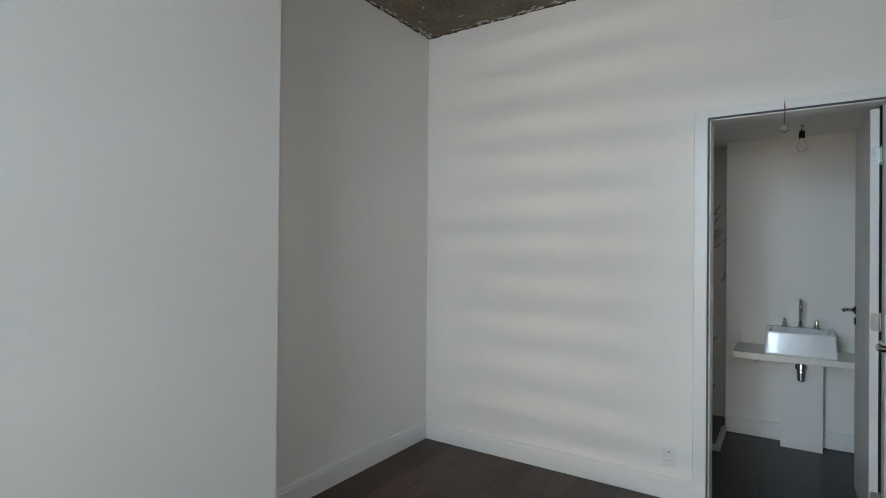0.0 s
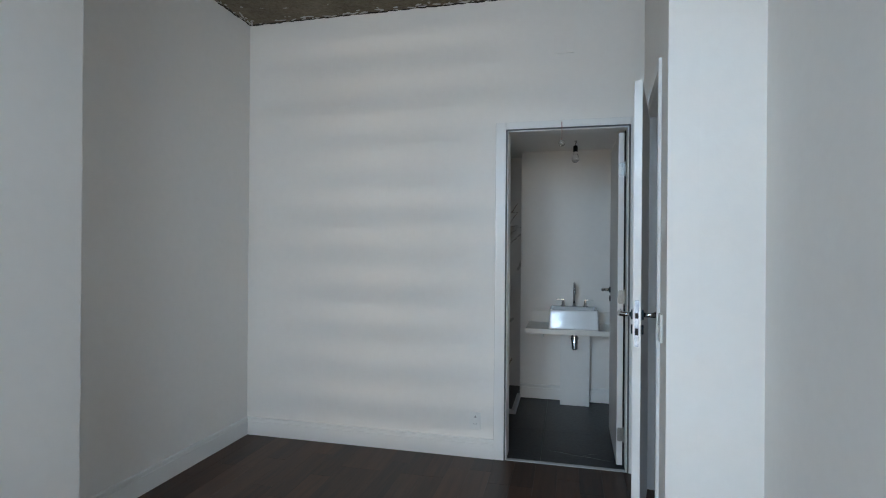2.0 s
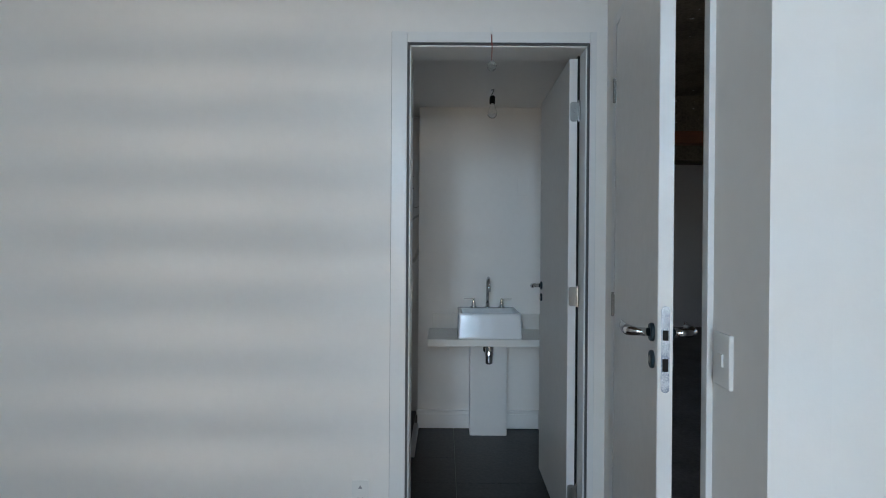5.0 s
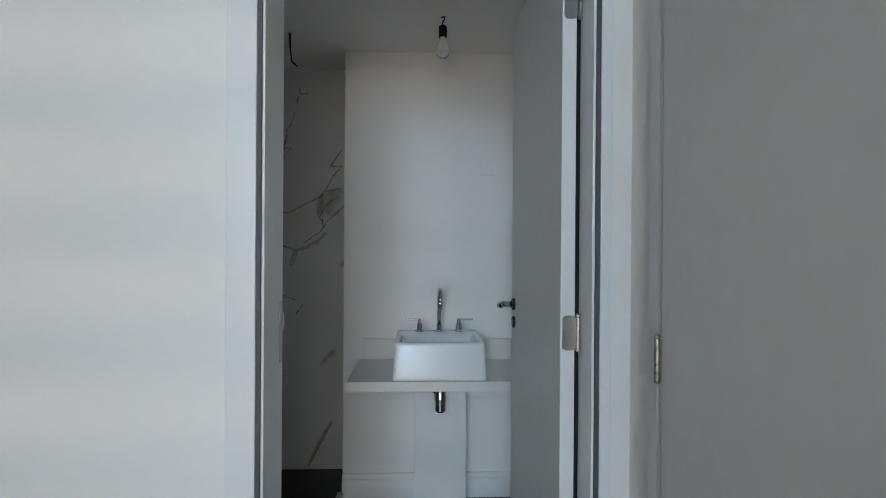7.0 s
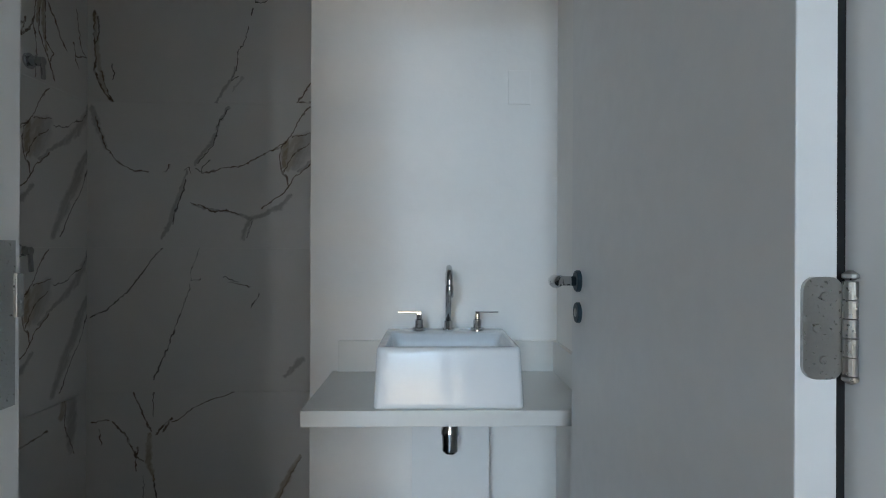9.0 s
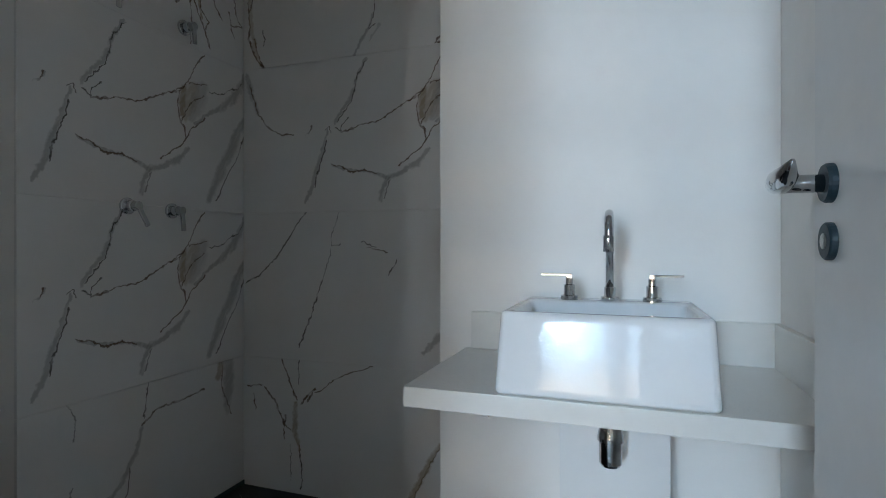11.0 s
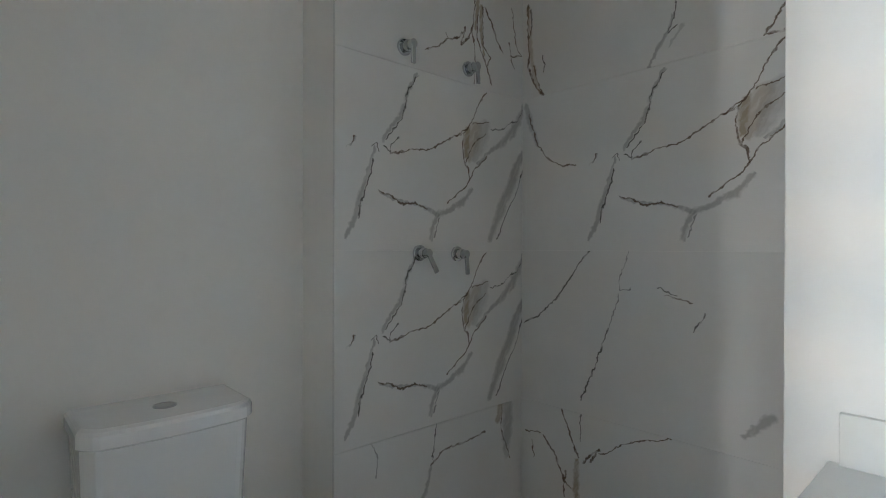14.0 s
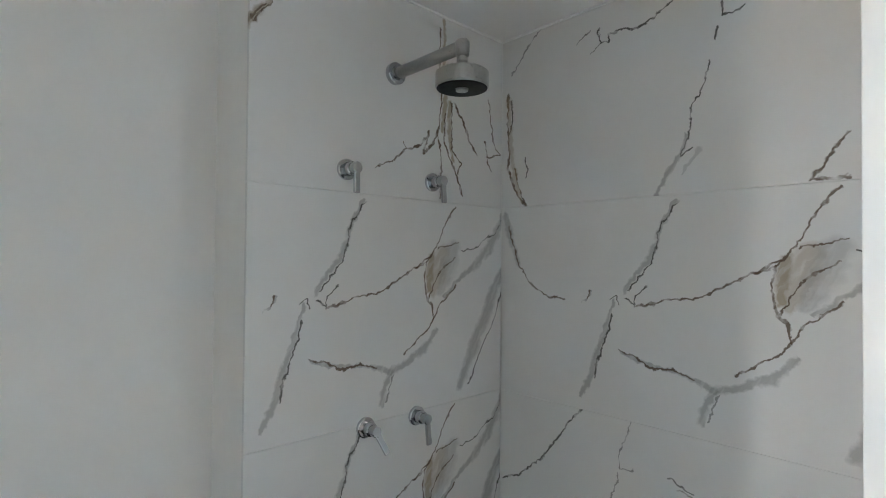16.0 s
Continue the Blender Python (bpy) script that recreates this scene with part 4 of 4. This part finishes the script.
# ---- washstand ----
CT = 0.70
counter = thing("vanity_counter", (0.06, 1.014, CT), "off-white stone vanity counter with low splashbacks", "counter")
part_of(counter, block("slab", (0.06, 1.014, CT - 0.042), (BATH_R, SINK_Y, CT), QUARTZ, 0.002))
part_of(counter, block("splashback", (0.08, SINK_Y - 0.017, CT), (BATH_R, SINK_Y, CT + 0.105), QUARTZ, 0.0015))
part_of(counter, block("splashback", (BATH_R - 0.017, 1.03, CT), (BATH_R, SINK_Y - 0.017, CT + 0.105), QUARTZ, 0.0015))
bm = bmesh.new()
put_block(bm, (0.182, 1.17, CT - 0.10), (0.200, SINK_Y, CT - 0.042), 0.0015)
put_lathe(bm, [(0.006, 0), (0.006, 0.004), (0.003, 0.006)], pose(0.191, 1.17, CT - 0.088, 90, 0, 0), 12)
part_of(counter, to_object(bm, "bracket", TRIM), "small white metal bracket")
tagged(block("pipe_panel", (0.341, 1.322, -0.004), (0.590, SINK_Y - 0.017, CT - 0.042), TRIM, 0.0015), "white panel boxing in the pipes under the counter", "panel")

# basin: outer shell tapering upward, deck at the rear, sunk bowl
bx0, bx1, by0, by1, bh = 0.248, 0.650, 1.025, 1.40, CT + 0.158
basin = thing("vessel_basin", (bx0, by0, CT), "glossy white rectangular ceramic vessel basin on the counter", "basin")
bm = bmesh.new()
rings = [rounded(bx0 + 0.003, bx1 - 0.003, by0 + 0.003, by1 - 0.002, 0.012, CT + 0.0005),
         rounded(bx0, bx1, by0, by1, 0.014, CT + 0.006),
         rounded(bx0 + 0.0005, bx1 - 0.0005, by0 + 0.0016, by1, 0.014, CT + 0.016),
         rounded(bx0 + 0.0055, bx1 - 0.0055, by0 + 0.0205, by1, 0.016, bh - 0.018),
         rounded(bx0 + 0.006, bx1 - 0.006, by0 + 0.022, by1, 0.016, bh - 0.008),
         rounded(bx0 + 0.008, bx1 - 0.008, by0 + 0.025, by1 - 0.002, 0.015, bh - 0.002),
         rounded(bx0 + 0.012, bx1 - 0.012, by0 + 0.029, by1 - 0.006, 0.013, bh),
         rounded(bx0 + 0.026, bx1 - 0.026, by0 + 0.042, by1 - 0.105, 0.016, bh),
         rounded(bx0 + 0.030, bx1 - 0.030, by0 + 0.046, by1 - 0.109, 0.018, bh - 0.003),
         rounded(bx0 + 0.034, bx1 - 0.034, by0 + 0.050, by1 - 0.113, 0.022, bh - 0.03),
         rounded(bx0 + 0.055, bx1 - 0.055, by0 + 0.070, by1 - 0.130, 0.03, bh - 0.105),
         rounded(bx0 + 0.10, bx1 - 0.10, by0 + 0.11, by1 - 0.16, 0.03, bh - 0.115)]
put_loft(bm, rings)
part_of(basin, to_object(bm, "bowl", GLAZE, True))
bm = bmesh.new()
put_lathe(bm, [(0.022, 0), (0.022, 0.003), (0.016, 0.004)], pose((bx0 + bx1) / 2, 1.18, bh - 0.115))
part_of(basin, to_object(bm, "drain", CHROME, False), "chrome drain")

tapset = thing("mixer_tap", (0.457, 1.345, bh), "chrome three-hole basin tap with a swan-neck spout", "tap")
bm = bmesh.new()
tx, ty = 0.457, 1.345
put_lathe(bm, [(0.021, 0), (0.021, 0.009), (0.019, 0.010), (0.0135, 0.0105), (0.0135, 0.032), (0.010, 0.034)], pose(tx, ty, bh))
arc = [(tx, ty, bh + 0.03), (tx, ty, bh + 0.165)] + [(tx, ty - 0.05 + 0.05 * math.cos(a), bh + 0.165 + 0.042 * math.sin(a)) for a in [math.pi * k / 10 for k in range(1, 11)]] + [(tx, ty - 0.10, bh + 0.125)]
put_tube(bm, arc, 0.0098, 16)
put_lathe(bm, [(0.0125, 0), (0.0125, 0.035), (0.0105, 0.038)], pose(tx, ty - 0.10, bh + 0.118), 20)
part_of(tapset, to_object(bm, "spout", CHROME, True))
for dx, s in ((-0.095, -1), (0.095, 1)):
    bm = bmesh.new()
    put_lathe(bm, [(0.021, 0), (0.021, 0.010), (0.019, 0.011), (0.0135, 0.0115), (0.0135, 0.036), (0.0115, 0.037), (0.009, 0.038), (0.009, 0.054)], pose(tx + dx, ty, bh))
    put_block(bm, (tx + dx - 0.0065, ty - 0.008, bh + 0.05), (tx + dx + 0.0065, ty + 0.008, bh + 0.0635), 0.001)
    lo, hi = (tx + dx - 0.068, tx + dx + 0.0065) if s < 0 else (tx + dx - 0.0065, tx + dx + 0.068)
    put_block(bm, (lo, ty - 0.008, bh + 0.0585), (hi, ty + 0.008, bh + 0.0635), 0.0015)
    part_of(tapset, to_object(bm, "handle", CHROME))

trap = thing("bottle_trap", (0.46, 1.25, 0.50), "chrome bottle trap under the basin", "trap")
bm = bmesh.new()
put_lathe(bm, [(0.008, 0.0), (0.021, 0.004), (0.0245, 0.010), (0.025, 0.058), (0.0285, 0.060), (0.0285, 0.068), (0.025, 0.085), (0.021, 0.12), (0.020, 0.165)], pose(0.461, 1.25, 0.495))
put_tube(bm, [(0.461, 1.262, 0.585), (0.461, 1.30, 0.585), (0.461, 1.322, 0.585)], 0.014)
put_lathe(bm, [(0.034, 0.0), (0.034, 0.004), (0.028, 0.006)], pose(0.461, 1.322, 0.585, 90, 0, 0))
part_of(trap, to_object(bm, "body", CHROME, False))

# ---- toilet ----
WY = 0.507
wc = thing("toilet", (-0.8, WY, 0), "white ceramic close-coupled toilet with no seat fitted", "toilet")
bm = bmesh.new()


def tank_ring(x0, x1, half, z, bow):
    """A tank's outline, its front bowed out by bow."""
    out = []
    for k in range(25):
        s = math.sin(math.pi / 2 * (-1 + 2 * k / 24))
        edge = max(0.0, abs(s) - 0.80) / 0.20
        out.append((x1 + bow * (1 - s * s) - 0.030 * edge ** 2, WY + s * half, z))
    return out + [(x0, WY + half, z), (x0, WY - half, z)]


put_loft(bm, [tank_ring(-1.168, -0.988, 0.160, 0.412, 0.010), tank_ring(-1.168, -0.976, 0.166, 0.43, 0.012), tank_ring(-1.168, -0.965, 0.176, 0.70, 0.014), tank_ring(-1.168, -0.965, 0.176, 0.708, 0.014)])
part_of(wc, to_object(bm, "tank", CERAMIC))
bm = bmesh.new()
put_loft(bm, [tank_ring(-1.169, -0.958, 0.181, 0.7115, 0.015), tank_ring(-1.169, -0.954, 0.184, 0.716, 0.016), tank_ring(-1.169, -0.954, 0.184, 0.742, 0.016), tank_ring(-1.166, -0.959, 0.180, 0.750, 0.016), tank_ring(-1.16, -0.97, 0.172, 0.754, 0.015)])
part_of(wc, to_object(bm, "lid", CERAMIC))
# black slab below the lid, the gap's shade as colour
bm = bmesh.new()
put_loft(bm, [tank_ring(-1.16, -0.972, 0.168, 0.7075, 0.013), tank_ring(-1.16, -0.972, 0.168, 0.712, 0.013)])
part_of(wc, to_object(bm, "lid_gap_shade", BLACKGAP), "black slab painted as the shaded gap under the tank lid")
# black slab between tank and bowl, again shade put in as colour
bm = bmesh.new()
put_loft(bm, [tank_ring(-1.16, -0.992, 0.156, 0.402, 0.010), tank_ring(-1.16, -0.992, 0.156, 0.4095, 0.010)])
part_of(wc, to_object(bm, "tank_gap_shade", BLACKGAP), "black slab painted as the shaded gap under the tank")
bm = bmesh.new()
put_lathe(bm, [(0.026, 0), (0.026, 0.003), (0.0215, 0.005), (0.020, 0.004)], pose(-1.05, WY, 0.753))
part_of(wc, to_object(bm, "flush_button", CHROME), "chrome dual flush button")


def bowl_ring(x0, x1, half, z, n=44, square=0.0):
    """A bowl's outline: blunt at the rear, round at the front."""
    out = []
    for k in range(n):
        a = 2 * math.pi * k / n
        c, s = math.cos(a), math.sin(a)
        p = 0.62 if c < 0 else 0.95
        out.append(((x0 + x1) / 2 + (x1 - x0) / 2 * math.copysign(abs(c) ** p, c), WY + half * math.copysign(abs(s) ** (0.8 if c < 0 else 0.95), s), z))
    return out


put = [bowl_ring(-1.05, -0.62, 0.115, 0.0), bowl_ring(-1.05, -0.62, 0.115, 0.02), bowl_ring(-1.06, -0.58, 0.125, 0.18), bowl_ring(-1.10, -0.47, 0.168, 0.33), bowl_ring(-1.12, -0.44, 0.184, 0.375),
       bowl_ring(-1.12, -0.435, 0.187, 0.395), bowl_ring(-1.115, -0.442, 0.181, 0.406), bowl_ring(-1.10, -0.455, 0.172, 0.409),
       bowl_ring(-0.85, -0.485, 0.136, 0.409), bowl_ring(-0.84, -0.493, 0.129, 0.402), bowl_ring(-0.848, -0.487, 0.134, 0.372), bowl_ring(-0.83, -0.60, 0.085, 0.26), bowl_ring(-0.79, -0.65, 0.05, 0.19)]
bm = bmesh.new()
put_loft(bm, put)
part_of(wc, to_object(bm, "bowl", CERAMIC, True))
for dy in (-0.078, 0.078):
    bm = bmesh.new()
    put_lathe(bm, [(0.009, 0), (0.009, 0.0012)], pose(-0.905, WY + dy, 0.4088), 16)
    part_of(wc, to_object(bm, "bolt_hole", BLACK), "dark seat fixing hole")

# ---- shower fittings ----
def shower_valve(name, y, z, drop, swing, label):
    e = thing(name, (SHW_L, y, z), label, "valve", "shower valves")
    m = pose(SHW_L, y, z, 0, 90, 0)
    bm = bmesh.new()
    put_lathe(bm, [(0.026, 0), (0.026, 0.007), (0.0235, 0.009), (0.017, 0.0095), (0.017, 0.030), (0.015, 0.031), (0.0135, 0.032), (0.0135, 0.052), (0.012, 0.053)], m)
    part_of(e, to_object(bm, "body", CHROME))
    bm = bmesh.new()
    turn = pose(SHW_L + 0.048, y, z, swing, 0, 0)
    put_block(bm, (-0.004, -0.008, -drop), (0.004, 0.008, 0.010), 0.003, turn)
    part_of(e, to_object(bm, "lever", CHROME))


for y, z, drop, swing in ((1.168, 1.762, 0.062, 0), (1.452, 1.760, 0.062, 4), (1.232, 1.116, 0.072, 30), (1.400, 1.112, 0.070, 6)):
    shower_valve("shower_valve", y, z, drop, swing, "small chrome shower valve with a lever on marble")
head = thing("wall_shower", (SHW_L, 1.315, 2.035), "satin chrome round shower head on a straight arm", "shower")
bm = bmesh.new()
put_lathe(bm, [(0.029, 0), (0.029, 0.012), (0.026, 0.014), (0.019, 0.015), (0.019, 0.022)], pose(SHW_L, 1.315, 2.035, 0, 90, 0))
part_of(head, to_object(bm, "flange", CHROME))
hx, hy = -0.725, 1.32
bm = bmesh.new()
put_tube(bm, [(SHW_L + 0.012, 1.317, 2.035), (-0.85, 1.319, 2.036), (hx, hy, 2.037)], 0.0155, 18)
put_lathe(bm, [(0.008, -0.020), (0.016, -0.018), (0.0175, -0.006), (0.0175, 0.012), (0.014, 0.018), (0.008, 0.020)], pose(hx, hy, 2.034), 20)
part_of(head, to_object(bm, "arm", STEEL, True), "satin steel arm")
bm = bmesh.new()
put_lathe(bm, [(0.010, 0.078), (0.010, 0.072), (0.013, 0.070), (0.013, 0.062), (0.010, 0.060), (0.010, 0.056), (0.017, 0.054), (0.022, 0.044), (0.034, 0.041), (0.057, 0.039), (0.062, 0.035), (0.0625, 0.004), (0.060, 0.0)], pose(hx, hy, 1.940), 36)
part_of(head, to_object(bm, "rose", STEEL))
bm = bmesh.new()
put_lathe(bm, [(0.059, 0.0), (0.059, -0.002), (0.056, -0.003), (0.016, -0.003), (0.016, 0.0)], pose(hx, hy, 1.9405), 36)
part_of(head, to_object(bm, "spray_plate", BLACK), "black spray face")
bm = bmesh.new()
put_lathe(bm, [(0.0145, 0.0), (0.0145, -0.004), (0.010, -0.005)], pose(hx, hy, 1.9375), 20)
part_of(head, to_object(bm, "cap", STEEL))

# ---- hall things ----
hall_door = thing("hall_door", (2.7, HY, 0), "brown wooden door leaf at the end of the hall", "door")
part_of(hall_door, block("leaf", (2.2, HY - 0.05, 0.01), (3.3, HY, 1.95), BROWNWOOD, 0.004))
part_of(hall_door, blocks("panel", [((2.3, HY - 0.062, 0.2), (2.7, HY - 0.05, 1.8)), ((2.8, HY - 0.062, 0.2), (3.2, HY - 0.05, 1.8))], BROWNWOOD, 0.004))
tagged(block("timber_beam", (0.95, 2.9, 2.30), (4.2, 3.02, 2.42), REDWOOD, 0.004), "reddish timber plank fixed across the hall", "beam")

FILM = mat("teal_edge_film", (0.02, 0.055, 0.06), 0.4)
structure(block("floor_trim_shower", (SHW_L, 0.985, 0.022), (SHW_L + 0.004, SHW_Y, 0.040), FILM, 0.001), "dark teal protective strip along the shower floor", "trim")

# ---- shower tiles ----
def marble_tile(parent, print_key, u0, u1, z0, z1, y0, m):
    """One tile: its own x runs along the wall and keeps the print's measure."""
    bm = bmesh.new()
    g = 0.0004
    put_block(bm, (u0 + g, y0, z0 + g), (u1 - g, y0 + 0.010, z1 - g), 0.0006)
    for hi, _ in MARBLE[print_key][:-1]:
        bmesh.ops.bisect_plane(bm, geom=bm.verts[:] + bm.edges[:] + bm.faces[:], plane_co=(hi, 0, 0), plane_no=(1, 0, 0))
    ob = to_object(bm, "tile", MARBLE[print_key][0][1])
    for _, mt in MARBLE[print_key][1:]:
        ob.data.materials.append(mt)
    for f in ob.data.polygons:
        f.material_index = sum(f.center.x > hi for hi, _ in MARBLE[print_key][:-1])
    ob.matrix_world = m
    return part_of(parent, ob)


ROWS = (0.022, 0.546, 1.124, 1.707, BATH_Z)
side, end = bpy.data.objects["wall_shower_side"], bpy.data.objects["wall_shower_end"]
# side wall: local x is the world's y, face to +x
for k, key in enumerate("EAAB"):
    dz = -0.581 if k == 1 else 0.0
    marble_tile(side, key, 0.922, SHW_Y, ROWS[k] - dz, ROWS[k + 1] - dz, -0.010, pose(SHW_L - 0.010, 0, dz, 0, 0, 90))
# end wall: local x is the world's x, face to -y
for k, (key, sh) in enumerate((("D", 0), ("C", 0), ("A", -1.64), ("T", 0))):
    marble_tile(end, key, SHW_L - sh, -0.02 - sh, ROWS[k], ROWS[k + 1], 0.0, pose(sh, SHW_Y, 0))

structure(blocks("ceiling_sealant", [((SHW_L, 0.925, BATH_Z - 0.006), (SHW_L + 0.005, SHW_Y, BATH_Z)), ((SHW_L + 0.005, SHW_Y - 0.005, BATH_Z - 0.006), (-0.02, SHW_Y, BATH_Z))], PLASTIC, 0.001), "white sealant bead under the shower ceiling", "trim")

# ---- bathroom floor tiles ----
for x0, x1 in ((-1.17, -0.966), (-0.966, -0.366), (-0.366, 0.234), (0.234, BATH_R)):
    for y0, y1 in ((0.03, 0.62), (0.62, SINK_Y)):
        yy = min(y1, 0.955) if x1 < 0.2 and x0 < -0.4 else y1
        if x0 == -0.366:
            pieces = ((x0, x1, y0, min(y1, 0.955)),) + (((-0.012, x1, 0.955, y1),) if y1 > 1 else ())
        else:
            pieces = ((x0, x1, y0, yy),)
        for a0, a1, b0, b1 in pieces:
            part_of(bath_floor, block("tile", (a0 + 0.0012, b0 + (0.0002 if b0 > 0.5 else 0.0012), -0.012), (a1 - 0.0012, b1 - 0.0002, -0.004), SLATE, 0.0006))
bm = bmesh.new()
put_tube(bm, [(0.27, 0.245, -0.0042), (0.36, 0.225, -0.0042), (0.44, 0.20, -0.0042), (0.55, 0.185, -0.0042), (0.68, 0.15, -0.0042)], [0.0005, 0.0016, 0.001, 0.0014, 0.0004], 6)
put_tube(bm, [(0.50, 0.20, -0.0042), (0.55, 0.24, -0.0042), (0.60, 0.25, -0.0042)], [0.0004, 0.001, 0.0003], 6)
part_of(bath_floor, to_object(bm, "vein", VEINWHITE), "thin pale vein in the dark tile")
bm = bmesh.new()
put_tube(bm, [(-0.93, 1.68, 0.0217), (-0.80, 1.58, 0.0217), (-0.66, 1.50, 0.0217), (-0.52, 1.46, 0.0217)], [0.0008, 0.003, 0.002, 0.0006], 6)
put_tube(bm, [(-0.90, 1.30, 0.0217), (-0.82, 1.33, 0.0217), (-0.74, 1.33, 0.0217)], [0.0006, 0.002, 0.0005], 6)
part_of(bpy.data.objects["floor_shower"], to_object(bm, "vein", VEINWHITE), "pale vein in the black stone")

# ---- floor planks ----
rnd = random.Random(11)
PLANK_W = 0.13
meshes = {}
col, x = 0, -2.0
while x < 0.95:
    y = -0.002
    first = True
    while y > WIN_Y:
        ln = rnd.choice((0.45, 0.6, 0.75, 0.9, 1.1))
        if first:
            ln, first = rnd.choice((0.2, 0.35, 0.5, 0.7)), False
        ln = min(ln, y - WIN_Y + 0.05)
        key = round(ln, 3)
        if key not in meshes:
            bm = bmesh.new()
            put_block(bm, (-PLANK_W / 2 + 0.0003, -ln / 2 + 0.0003, -0.008), (PLANK_W / 2 - 0.0003, ln / 2 - 0.0003, 0), 0.0008)
            me = bpy.data.meshes.new("plank")
            bm.to_mesh(me)
            bm.free()
            me.materials.append(WOOD)
            meshes[key] = me
        ob = new("plank", meshes[key])
        ob.matrix_world = pose(x + PLANK_W / 2, y - ln / 2, rnd.uniform(-0.0003, 0.0003))
        ob.parent = floor
        y -= ln
    x += PLANK_W
